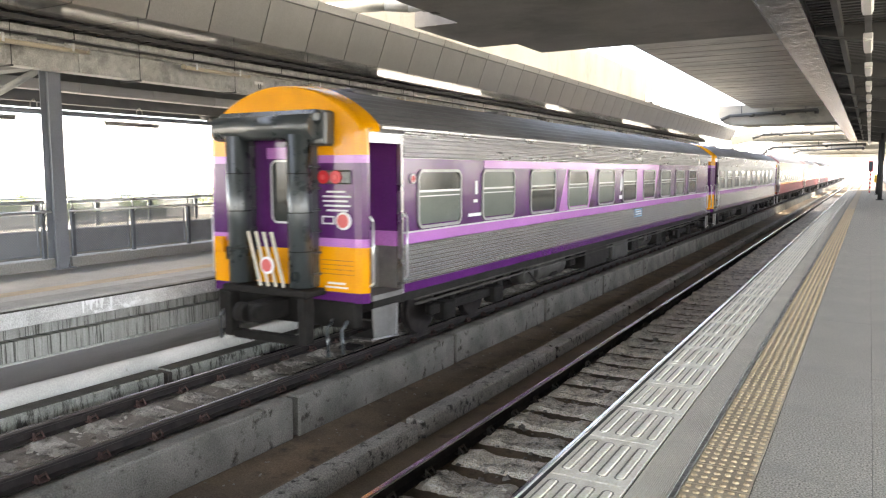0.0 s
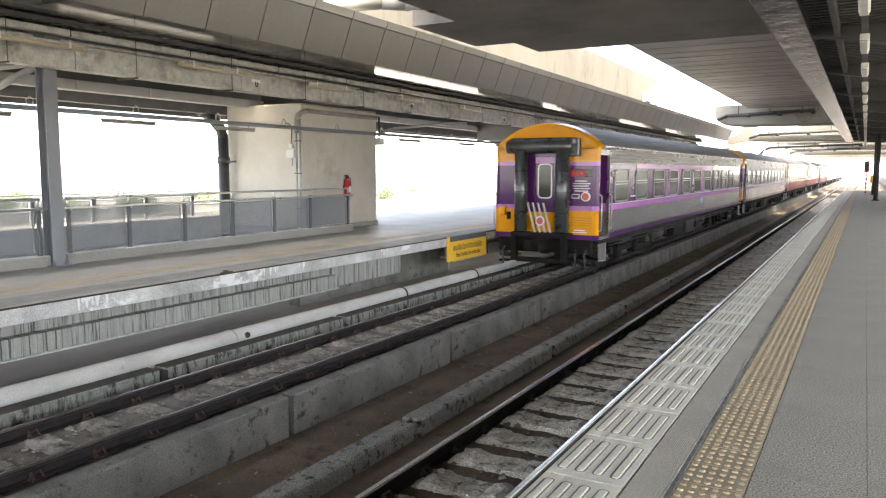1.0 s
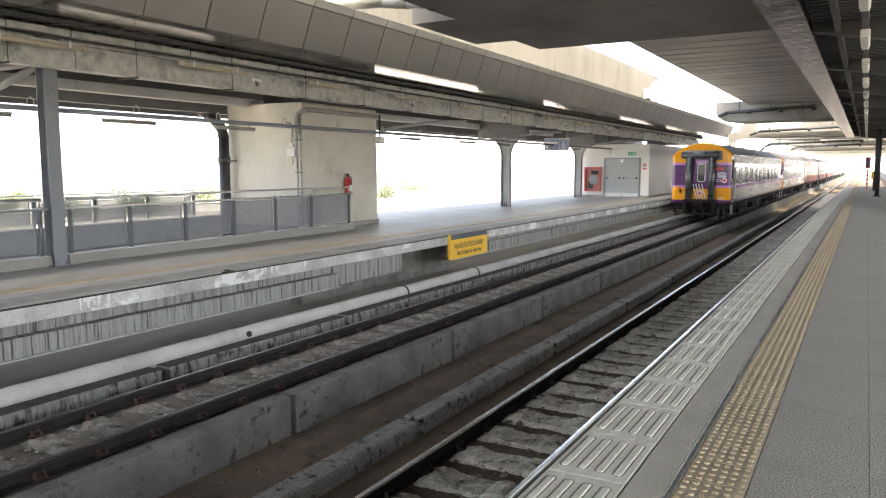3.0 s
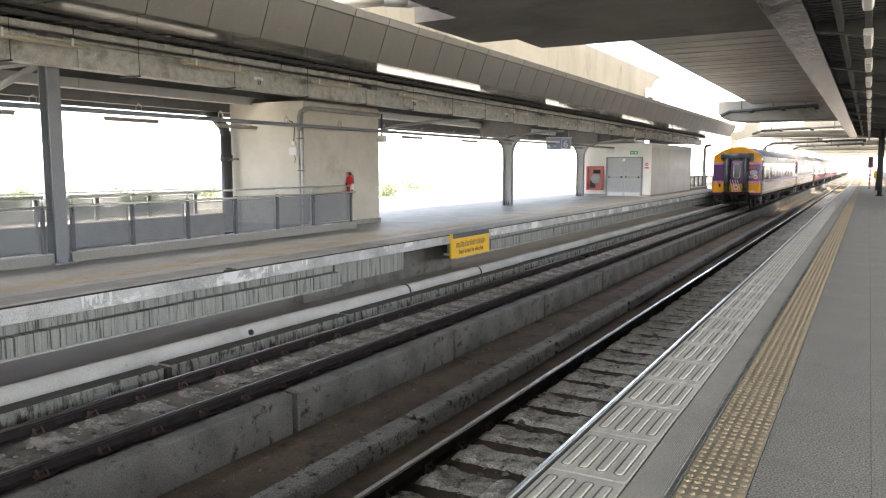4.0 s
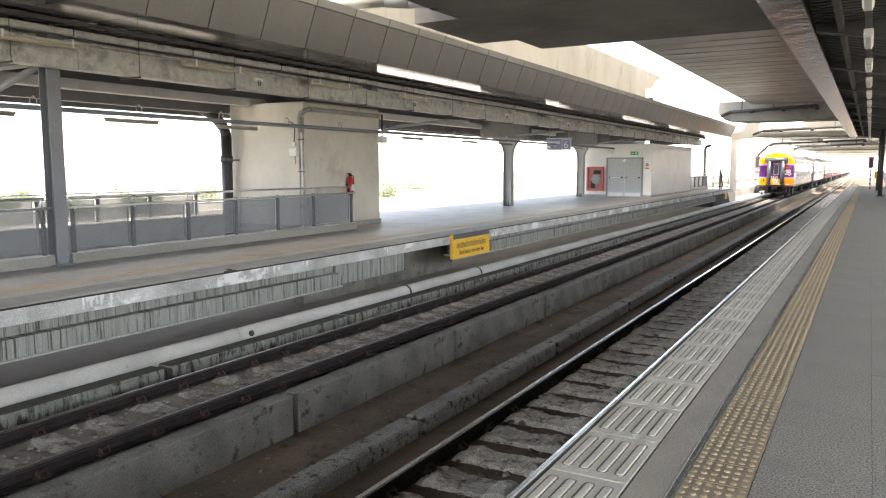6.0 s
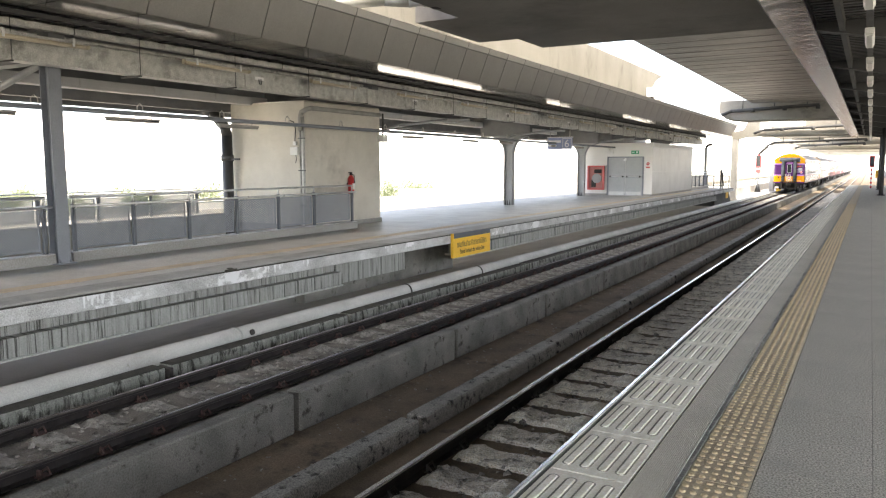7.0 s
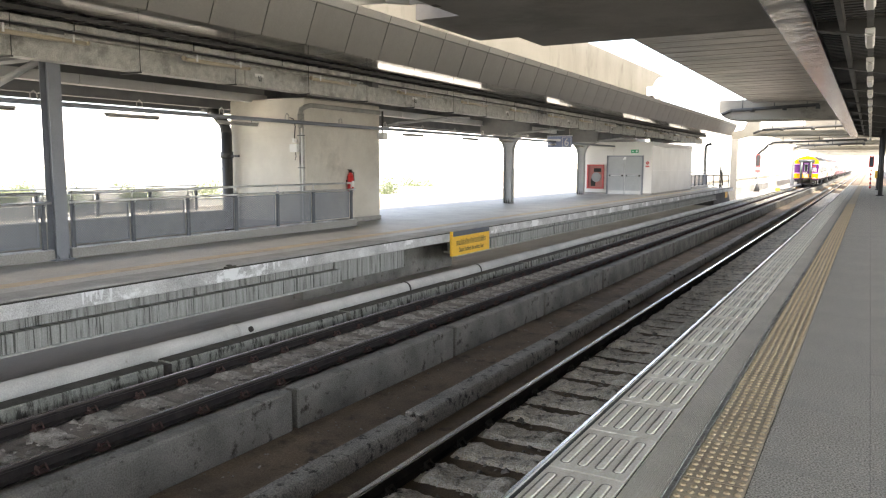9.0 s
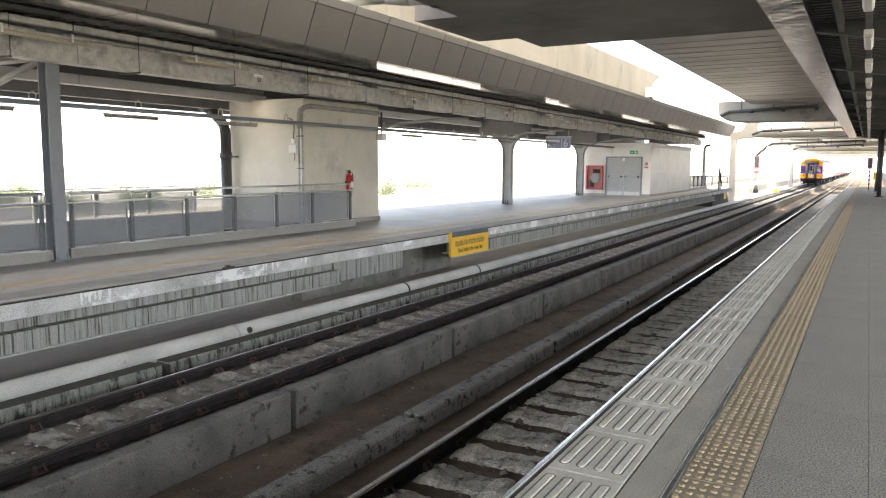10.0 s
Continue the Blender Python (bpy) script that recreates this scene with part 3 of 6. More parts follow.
for b in ((-9.3, -8.74, Y0, 11.4, -0.64, -0.40), (-9.3, -8.90, 11.4, 13.9, -0.66, -0.16), (-9.3, -8.78, 16.6, 52.0, -0.62, -0.36), (-9.3, -8.92, Y0, 11.4, -0.40, -0.16), (-9.3, -8.92, 16.6, 52.0, -0.36, -0.16)):
    part("streaked_beam", boxes(b), CONC_STREAK, far, "rain-streaked concrete beam")
part("recess_wall", boxes((-9.75, -9.5, 11.2, 17.2, -1.06, -0.16)), CONC_WALL, far)
part("beam_trim", boxes((-8.76, -8.70, Y0, 11.4, -0.665, -0.64), (-8.78, -8.72, 16, 52, -0.645, -0.62)), GALV, far)
part("under_floor", boxes((-11.7, -8.56, Y0, 330, -1.56, -1.05)), LEDGE, far, "smooth grey-brown ledge under the platform")
part("stairwell_floor", boxes((-15.2, -11.72, Y0, 14.6, -2.4, -2.2)), CONC, far)

# ---- far platform: fences, pier, columns, booth ----
def fence_panel(name, x, posts, z0, curb, label, group, end_box=False):
    """A railing: pebble-dash curb, posts, a perforated panel per bay, top rail and handrail."""
    f = thing(name, label, "railing", (x, posts[0], z0), group)
    L = posts[-1] - posts[0]
    if curb:
        part("curb", boxes((-0.13, 0.13, -0.1, L + 0.12, 0, 0.165), bevel=0.008), TERRAZZO, f, "pebble-dash concrete curb")
        part("curb_cap", boxes((-0.12, 0.12, -0.1, L + 0.11, 0.165, 0.175)), CONC_EDGE, f)
    b = 0.165 if curb else 0.1
    post = mesh_of("post", boxes((-0.03, 0.03, -0.028, 0.028, 0, 0.80), (-0.034, 0.034, -0.034, 0.034, 0.70, 0.76), (0.03, 0.05, -0.012, 0.012, 0.62, 0.72), bevel=0.004), POST_BLUE)
    stem = mesh_of("stem", tube(tube(bms(), (0, 0, 0.80), (0, 0, 0.93), 0.014, 8), (0.05, 0, 0.72), (0.11, 0, 0.76), 0.008, 6), STAINLESS)
    for y in posts:
        p = piece("post", post, f, (0.035, y - posts[0], b))
        piece("stem", stem, p, (0, 0, 0))
    part("top_rail", tube(bms(), (0, -0.05, b + 0.93), (0, L + 0.05, b + 0.93), 0.022, 12), STAINLESS, f)
    part("mid_rail", boxes((-0.03, 0.03, 0, L, b + 0.74, b + 0.785), bevel=0.004), STEEL_GREY, f)
    part("handrail", tube(bms(), (0.11, -0.1, b + 0.77), (0.11, L + 0.1, b + 0.77), 0.02, 12), STAINLESS, f)
    for ya, yb in zip(posts, posts[1:]):
        a, c = ya - posts[0] + 0.06, yb - posts[0] - 0.06
        bm = bms()
        # open sheet of crossing diagonal strips in a frame
        zl, zh = b + 0.06, b + 0.72
        box(bm, -0.012, 0.012, a, c, zl, zl + 0.025)
        box(bm, -0.012, 0.012, a, c, zh - 0.025, zh)
        box(bm, -0.012, 0.012, a, a + 0.025, zl + 0.025, zh - 0.025)
        box(bm, -0.012, 0.012, c - 0.025, c, zl + 0.025, zh - 0.025)
        w, h, p = c - a, zh - zl, 0.046
        for sgn in (1, -1):
            for k in range(int((w + h) / p) + 1):
                u0 = k * p - h
                lo, hi = max(0.0, u0), min(w, u0 + h)
                if hi - lo < 0.03:
                    continue
                v0, v1 = lo - u0, hi - u0
                if sgn < 0:
                    v0, v1 = h - v0, h - v1
                x = 0.001 * sgn
                d = 0.0125
                bm.faces.new([bm.verts.new((x, a + uu, zl + vv)) for uu, vv in ((lo, v0 - d), (hi, v1 - d), (hi, v1 + d), (lo, v0 + d))])
        tagged(part("panel", bm, STEEL_GREY, f, "perforated grey metal sheet"), kind="stuff")
    return f


fence_panel("platform_railing", -11.6, [7.80, 8.98, 10.25, 11.53, 12.81, 14.06, 15.57], ZF, True, "grey steel railing with perforated panels on a pebble-dash curb", "platform railings")
fence_panel("platform_railing", -11.6, [1.0, 2.26, 3.52, 4.78, 6.04, 7.28], ZF, True, "grey steel railing with perforated panels on a pebble-dash curb", "platform railings")
outer = fence_panel("outer_railing", -14.85, [3.6 + 1.4 * k for k in range(8)], 0.36, False, "low grey steel railing on the outer wall of the stairwell", "outer railings")
outer.scale = (1, 1, 0.68)
fence_panel("end_railing", -10.3, [51.2, 52.6, 54.0, 55.4, 56.8], ZF, True, "grey steel railing at the platform end beside the booth", "outer railings")
part_edge = struct("stairwell_edge", boxes((-15.0, -14.7, Y0, 14.5, -2.2, 0.385)), CONC, "concrete stairwell edge wall", "wall")

# concrete pier with conduits
pier = struct("pier", boxes((-14.8, -12.26, 14.62, 17.9, ZF, 3.25), bevel=0.03), CONC_PIER, "pale concrete pier standing on the platform", "pier")
part("pier_skirting", boxes((-14.83, -12.235, 14.6, 17.925, ZF, ZF + 0.12), bevel=0.01), CONC, pier)
for k, x in enumerate((-12.40, -12.33, -12.285)):
    part("conduit", tube(bms(), (x, 14.585, ZF), (x, 14.585, 2.75 + 0.05 * k), 0.024, 8), PAINT_WHITE if k == 1 else GALV, pier)
part("elbow_pipe", path_tube(bms(), [(-12.36, 14.56, 2.5), (-12.36, 14.56, 2.84), (-12.32, 14.56, 2.95), (-12.22, 14.62, 3.02), (-12.21, 14.8, 3.06), (-12.21, 17.8, 3.06)], 0.06, 10), CONC, pier, "dusty grey pipe bent along the pier top")
for z in (0.62, 1.5, 2.3):
    part("conduit_clip", boxes((-12.45, -12.25, 14.55, 14.60, z, z + 0.025)), STEEL_FAR, pier)
jb = thing("junction_box", "small grey switch box with a drooping cable on the pier", "electrical box", (-12.55, 14.6, 2.0))
part("box_body", boxes((-0.12, 0.12, -0.10, 0, -0.1, 0.1), bevel=0.008), PAINT_WHITE, jb)
part("upper_box", boxes((-0.05, 0.05, -0.07, 0, 0.14, 0.24), bevel=0.006), PAINT_WHITE, jb)
part("cable", path_tube(bms(), [(0.0, -0.04, 0.24), (0.03, -0.04, 0.55), (-0.03, -0.04, 0.72), (-0.14, -0.04, 0.76)], 0.012, 6), PIPE_BLACK, jb)
part("tail_cable", path_tube(bms(), [(0.03, -0.05, -0.1), (0.05, -0.05, -0.2), (0.02, -0.05, -0.3)], 0.008, 6), PIPE_BLACK, jb)

fe = thing("fire_extinguisher", "red fire extinguisher hung on the concrete pier", "fire extinguisher", (-12.16, 16.35, 0.88))
part("cylinder", tube(tube(bms(), (0, 0, 0), (0, 0, 0.42), 0.085, 16), (0, 0, 0.42), (0, 0, 0.50), 0.085, 16, 0.03), RED, fe)
part("valve", boxes((-0.03, 0.03, -0.03, 0.03, 0.5, 0.56), (-0.02, 0.02, -0.10, 0.03, 0.56, 0.585), bevel=0.004), CLIP_DARK, fe)
part("hose", path_tube(bms(), [(0, 0.02, 0.53), (0.02, 0.11, 0.5), (0.03, 0.12, 0.30), (0.03, 0.10, 0.12)], 0.012, 6), PIPE_BLACK, fe)
part("body_label", boxes((0.080, 0.088, -0.05, 0.05, 0.12, 0.28)), PAINT_WHITE, fe)
part("bracket", boxes((-0.1, -0.06, -0.06, 0.06, 0.2, 0.3)), CLIP_DARK, fe)

# black downpipe with an elbow
dp = thing("downpipe", "thick black drain pipe with an elbow beside the pier", "pipe", (-14.70, 14.38, -2.2))
part("pipe_run", path_tube(bms(), [(0, 0, 0), (0, 0, 4.62), (-0.05, -0.01, 4.84), (-0.42, -0.03, 5.20), (-0.80, -0.04, 5.36)], 0.14, 16), PIPE_BLACK, dp)
part("collar", tube(bms(), (0, 0, 3.95), (0, 0, 4.12), 0.165, 16), PIPE_BLACK, dp)
part("clamp", boxes((0.1, 0.42, -0.03, 0.03, 3.98, 4.03)), PIPE_BLACK, dp)

# steel column near the stair
def i_column(at, label):
    c = thing("steel_column", label, "column", at, "platform columns")
    part("web", boxes((-0.1, 0.1, -0.008, 0.008, 0, 3.4)), STEEL_GREY, c)
    part("flange", boxes((0.1, 0.115, -0.11, 0.11, 0, 3.4)), STEEL_GREY, c)
    part("flange", boxes((-0.115, -0.1, -0.11, 0.11, 0, 3.4)), STEEL_GREY, c)
    part("base_plate", boxes((-0.18, 0.18, -0.18, 0.18, 0, 0.02), bevel=0.004), STEEL_GREY, c)
    for sx in (-1, 1):
        for sy in (-1, 1):
            part("gusset", prism(bms(), [(sx * 0.116, 0.02), (sx * 0.175, 0.02), (sx * 0.116, 0.10)], sy * 0.09 - 0.006, sy * 0.09 + 0.006), STEEL_GREY, c)
    return c


i_column((-11.52, 7.50, ZF), "blue-grey painted steel I-section column")

def arch_column(at):
    """A steel column that flares into the beam above."""
    c = thing("arched_column", "grey steel column flaring into the roof beam", "column", at, "arched platform columns")
    prof = []
    for k in range(9):
        a = k / 8 * math.pi / 2
        prof.append((0.17 + 0.62 * (1 - math.cos(a)), 2.05 + 0.72 * math.sin(a)))
    right = [(0.17, 0.0)] + prof + [(0.80, 2.78)]
    poly = [(-u, w) for u, w in right][::-1] + right
    bm = bms()
    prism(bm, [(u, w) for u, w in poly], -0.012, 0.012)
    part("web", bm, COLUMN_PALE, c)
    bm = bms()
    for s in (-1, 1):
        for (u0, w0), (u1, w1) in zip(right, right[1:]):
            vs = [bm.verts.new((s * u, y, w)) for u, w in ((u0, w0), (u1, w1)) for y in (-0.13, 0.13)]
            vo = [bm.verts.new((s * (u + 0.014), y, w)) for u, w in ((u0, w0), (u1, w1)) for y in (-0.13, 0.13)]
            for q in ((vs[0], vs[1], vs[3], vs[2]), (vo[0], vo[2], vo[3], vo[1]), (vs[0], vs[2], vo[2], vo[0]), (vs[1], vo[1], vo[3], vs[3])):
                bm.faces.new(q).smooth = False
    part("flange", bm, COLUMN_PALE, c)
    part("head", boxes((-1.25, 0.95, -0.13, 0.13, 2.78, 3.26), bevel=0.01), STEEL_FAR, c, "dark grey steel head under the roof beam")
    for u in (-0.09, 0, 0.09):
        part("base_rib", prism(bms(), [(u - 0.035, 0.0), (u + 0.035, 0.0), (u, 0.22)], -0.16, -0.145), STEEL_DARK, c)
    return c


arch_column((-12.85, 28.05, ZF))
arch_column((-13.45, 38.6, ZF))

# equipment booth with a double door
booth = thing("equipment_booth", "white panelled equipment booth with grey double doors on the platform", "booth", (-9.95, 39.66, ZF))
part("body", boxes((-4.0, 0, 0, 10.0, 0, 2.76), bevel=0.01), PAINT_WHITE, booth)
for k in range(5):
    for z0, z1 in ((0.10, 1.28), (1.29, 2.56)):
        part("side_panel", boxes((0.0, 0.012, k * 2.0 + 0.004, k * 2.0 + 1.996, z0, z1), bevel=0.003), BOOTH_STEEL, booth, "brushed steel side panel")
part("plinth", boxes((-4.0, 0.02, -0.02, 10, 0, 0.1)), CONC, booth)
part("roof_trim", boxes((-4.05, 0.03, -0.03, 10.05, 2.58, 2.80), bevel=0.01), PAINT_WHITE, booth)
part("door_frame", boxes((-2.42, -2.34, -0.03, 0, 0, 2.08), (-0.52, -0.44, -0.03, 0, 0, 2.08), (-2.34, -0.52, -0.03, 0, 2.02, 2.08)), STEEL_GREY, booth)
for xa, xb in ((-2.335, -1.44), (-1.42, -0.525)):
    d = part("door", boxes((xa, xb, -0.022, 0, 0.02, 2.015), bevel=0.004), DOOR_GREY, booth, "grey painted steel door leaf")
    part("push_bar", tube(bms(), (xa + 0.1, -0.09, 1.02), (xb - 0.1, -0.09, 1.02), 0.02, 8), STAINLESS, d)
    for xc in (xa + 0.11, xb - 0.11):
        part("bar_bracket", boxes((xc - 0.03, xc + 0.03, -0.11, -0.022, 0.98, 1.06)), CLIP_DARK, d)
    part("kick_plate", boxes((xa + 0.05, xb - 0.05, -0.026, -0.022, 0.04, 0.22)), BOOTH_STEEL, d)
part("door_closer", boxes((-1.52, -1.36, -0.08, -0.02, 1.86, 2.0)), STAINLESS, booth)
em = thing("emergency_light", "small twin-head emergency light above the booth door", "emergency light", (-12.2, 39.62, 2.36))
part("housing", boxes((-0.17, 0.17, -0.08, 0, -0.1, 0.08), bevel=0.01), PAINT_WHITE, em)
for s in (-1, 1):
    part("lamp_head", tube(bms(), (s * 0.10, -0.1, 0.12), (s * 0.10, 0.0, 0.12), 0.05, 10), PAINT_WHITE, em)
ex = thing("exit_sign", "green exit sign above the booth door", "exit sign", (-10.86, 39.62, 2.33))
part("plate", boxes((-0.2, 0.2, -0.05, 0, -0.09, 0.09), bevel=0.005), GREEN_SIGN, ex)
part("arrow", boxes((-0.15, -0.02, -0.055, -0.05, -0.02, 0.02)), MARK_WHITE, ex)
part("symbol", boxes((0.06, 0.15, -0.055, -0.05, -0.05, 0.05)), MARK_WHITE, ex)
ns = thing("notice", "small round red and white prohibition notice on the booth", "notice", (-10.18, 39.645, 1.62))
part("plate", tube(bms(), (0, 0, 0.1), (0, -0.008, 0.1), 0.085, 20), RED, ns)
part("bar", boxes((-0.05, 0.05, -0.012, -0.008, 0.085, 0.115)), MARK_WHITE, ns)
part("text_plate", boxes((-0.1, 0.1, -0.006, 0, -0.12, -0.04)), DISC_RED, ns)
hc = thing("hydrant_cabinet", "red framed glass hose cabinet beside the booth door", "fire cabinet", (-12.95, 39.62, 0.33))
part("backing", boxes((-0.44, 0.44, -0.03, 0, 0, 1.28)), PAINT_WHITE, hc)
part("frame", boxes((-0.46, -0.39, -0.16, 0, 0, 1.30), (0.39, 0.46, -0.16, 0, 0, 1.30), (-0.39, 0.39, -0.16, 0, 0, 0.07), (-0.39, 0.39, -0.16, 0, 1.23, 1.30)), DISC_RED, hc)
part("inner_panel", boxes((-0.39, 0.39, -0.034, -0.03, 0.07, 1.23)), CABINET_RED, hc)
part("hose_reel", tube(tube(bms(), (0.05, -0.12, 0.62), (0.05, -0.04, 0.62), 0.26, 20), (0.05, -0.13, 0.62), (0.05, -0.12, 0.62), 0.10, 16), COLUMN_PALE, hc)
part("nozzle", boxes((-0.25, 0.0, -0.11, -0.04, 0.14, 0.55), bevel=0.02), TANK, hc)
part("valve", boxes((-0.1, 0.3, -0.10, -0.04, 0.90, 1.1), bevel=0.02), TANK, hc)

# hanging platform number sign
hs = thing("hanging_sign", "blue hanging sign with the platform number", "sign", (-11.80, 31.0, 2.34))
part("panel", boxes((-0.56, 0.56, -0.04, 0.04, 0, 0.50), bevel=0.005), SIGN_BLUE, hs)
part("panel_rim", boxes((-0.58, 0.58, -0.05, 0.05, 0.50, 0.53)), STAINLESS, hs)
words("number", "6", 0.46, MARK_WHITE, hs, Matrix.Translation((0.22, -0.045, 0.09)) @ pose(0, 0, 0, 90, 0, 0))
part("number_frame", boxes((0.14, 0.54, -0.044, -0.041, 0.03, 0.05), (0.14, 0.54, -0.044, -0.041, 0.45, 0.47), (0.14, 0.16, -0.044, -0.041, 0.05, 0.45), (0.52, 0.54, -0.044, -0.041, 0.05, 0.45)), MARK_WHITE, hs)
part("text_bar", boxes((-0.50, 0.06, -0.044, -0.041, 0.28, 0.38)), MARK_WHITE, hs)
part("text_bar", boxes((-0.50, -0.14, -0.044, -0.041, 0.13, 0.19)), MARK_WHITE, hs)
for x in (-0.45, 0.45):
    part("hanger", tube(bms(), (x, 0, 0.53), (x, 0, 1.45), 0.015, 6), GALV, hs)

# yellow warning sign on the platform edge
ws = thing("warning_sign", "yellow safety sign fixed to the platform edge", "sign", (-8.46, 15.36, -0.55))
part("board", boxes((0, 0.012, 0, 1.94, 0, 0.46), bevel=0.003), SIGN_YELLOW, ws)
part("header", boxes((0, 0.012, 0, 1.94, 0.462, 0.585), bevel=0.003), SIGN_GREY, ws)
part("side_edge", boxes((-0.06, 0.012, -0.03, 0, 0, 0.585)), SIGN_YELLOW, ws)
words("lettering", "Stand behind the white line", 0.155, INK, ws, Matrix.Translation((0.0135, 0.30, 0.08)) @ pose(0, 0, 0, 90, 0, 90) @ Matrix.Diagonal((0.76, 1, 1, 1)))
rnd = random.Random(4)
y = 0.17
while y < 1.72:
    w = rnd.uniform(0.035, 0.06)
    bm = boxes((0.0122, 0.0150, y, y + 0.012, 0.24, 0.35), (0.0122, 0.0150, y + w, y + w + 0.012, 0.24, 0.35))
    if rnd.random() < 0.7:
        box(bm, 0.0122, 0.0150, y + 0.012, y + w, 0.338, 0.35)
    else:
        box(bm, 0.0122, 0.0150, y + 0.012, y + w, 0.24, 0.252)
    if rnd.random() < 0.35:
        box(bm, 0.0122, 0.0150, y, y + w, 0.365, 0.378)
    part("letter_bar", bm, INK, ws)
    y += w + 0.032
for y in (0.1, 1.8):
    part("bracket", boxes((-0.3, 0.0, y, y + 0.04, 0.05, 0.1)), GALV, ws)

# white pipe along the plinth
wp = thing("drain_pipe", "whitewashed pipe lying along the track side", "pipe", (-8.38, Y0, -1.0))
part("pipe_run", tube(bms(), (0, 0, 0), (0, 66 - Y0, 0), 0.148, 24), PIPE_WHITE, wp)
for y in (8.2, 13.1, 16.4, 19.6, 24.5, 29.4, 34.3, 40, 46, 52):
    part("collar", tube(bms(), (0, y - Y0, 0), (0, y - Y0 + 0.05, 0), 0.158, 24), CLIP_DARK if y in (13.1, 16.4) else PIPE_WHITE, wp)
    part("saddle", boxes((-0.13, 0.13, y - Y0 - 0.12, y - Y0 + 0.10, -0.20, -0.06), bevel=0.01), CONC, wp)
part("branch_stub", tube(bms(), (0.08, 8.45 - Y0, 0.03), (0.165, 8.45 - Y0, 0.06), 0.045, 12), CLIP_DARK, wp, "dark open branch in the pipe")
bkt = thing("cable_bracket", "small dark steel bracket on the plinth", "bracket", (-7.90, 6.585, -1.05))
part("plate", boxes((-0.22, 0.03, -0.035, 0.035, -0.28, 0.03), bevel=0.008), CLIP_DARK, bkt)

# ---- far platform roof ----
RY1 = 60.0
GAP = 9.4                     # from here on an open slit runs through the deck
roof = struct("far_roof", boxes((-15.6, -9.9, Y0, GAP, 3.98, 4.06), (-15.6, -13.22, GAP, RY1, 3.98, 4.06), (-13.04, -9.9, GAP, RY1, 3.98, 4.06)), DECK, "grey profiled steel roof over the far platform", "roof")
# sheet added across the slit so no hard sun patch reaches the pier
part("roof_light_strip", boxes((-13.21, -13.05, GAP, RY1, 4.0, 4.012)), FROSTED, roof, "frosted translucent strip added in the deck slit to spread the sun")
bm = bms()
for k in range(int((RY1 - Y0) / 0.3)):
    y = Y0 + k * 0.3
    if y < GAP:
        box(bm, -15.5, -10.0, y, y + 0.12, 3.93, 3.98)
    else:
        box(bm, -15.5, -13.22, y, y + 0.12, 3.93, 3.98)
        box(bm, -13.04, -10.0, y, y + 0.12, 3.93, 3.98)
part("deck_ribs", bm, DECK, roof)
for x in (-14.75, -13.42, -11.9):
    part("purlin", boxes((x - 0.06, x + 0.06, Y0, RY1, 3.72, 3.93)), STEEL_FAR, roof)
part("outer_beam", boxes((-15.1, -14.9, Y0, 17.0, 3.04, 3.42), (-15.1, -14.9, 17.9, RY1, 3.0, 3.3)), STEEL_FAR, roof)
# added beam behind the trunking; it darkens what the near soffit panels reflect
part("soffit_blocker_beam", boxes((-12.25, -12.05, Y0, 14.4, 3.32, 3.55)), STEEL_FAR, roof)
part("outer_fascia", boxes((-15.7, -15.62, Y0, RY1, 2.98, 4.1)), DECK, roof)
duct = mesh_of("gutter_length", boxes((-14.22, -14.0, 0.006, 1.81, 3.19, 3.40), bevel=0.012), DUCT_PALE)
for k in range(26):
    y = 15.2 - 1.816 * (k + 1) if k < 16 else 18.2 + 1.816 * (k - 16)
    piece("gutter_length", duct, roof, (0, y, 0))
for y in (-3.0, 7.5, 16.3, 28.05, 38.6, 49.0, 59.0):
    part("cross_beam", boxes((-15.0, -11.3, y - 0.14, y + 0.14, 3.28, 3.93)), STEEL_FAR, roof)
part("knee_brace", tube(bms(), (-11.62, 7.5, 3.30), (-13.3, 7.5, 2.86), 0.06, 8), COLUMN_PALE, roof)
for y in (18.6, 27.0, 37.4):
    part("knee_brace", path_tube(bms(), [(-12.35, y - 0.4, 2.66), (-12.1, y, 2.80), (-11.3, y + 1.5, 3.02), (-11.0, y + 2.4, 3.05)], 0.045, 8), COLUMN_PALE, roof)
for x, z, r in ((-11.6, 3.70, 0.03), (-11.45, 3.62, 0.022), (-12.6, 3.66, 0.04)):
    part("conduit", tube(bms(), (x, Y0, z), (x, RY1, z), r, 8), GALV, roof)

# clad gutter along the roof edge
clad = struct("roof_edge_cladding", boxes((-10.6, -9.65, Y0, 62.0, 4.55, 4.65)), CLAD, "brushed metal cladding along the roof edge", "cladding")
pl = 1.2
face = mesh_of("cladding_panel", prism(bms(), [(-9.42, 3.86), (-9.137, 4.60), (-9.167, 4.61), (-9.45, 3.885)], 0.011, pl - 0.011), CLAD)
soff = mesh_of("soffit_panel", boxes((-10.62, -9.43, 0.011, pl - 0.011, 3.86, 3.88)), CLAD_SOFFIT)
lip = mesh_of("coping_panel", prism(bms(), [(-9.15, 4.615), (-9.115, 4.615), (-9.065, 4.76), (-9.6, 4.79), (-9.6, 4.75), (-9.11, 4.72)], 0.011, pl - 0.011), CLAD_LIP)
for k in range(70):
    y = 13.7 - pl * 23 + k * pl
    if y < 61:
        piece("cladding_panel", face, clad, (0, y, 0))
        piece("soffit_panel", soff, clad, (0, y, 0))
        piece("coping_panel", lip, clad, (0, y, 0))
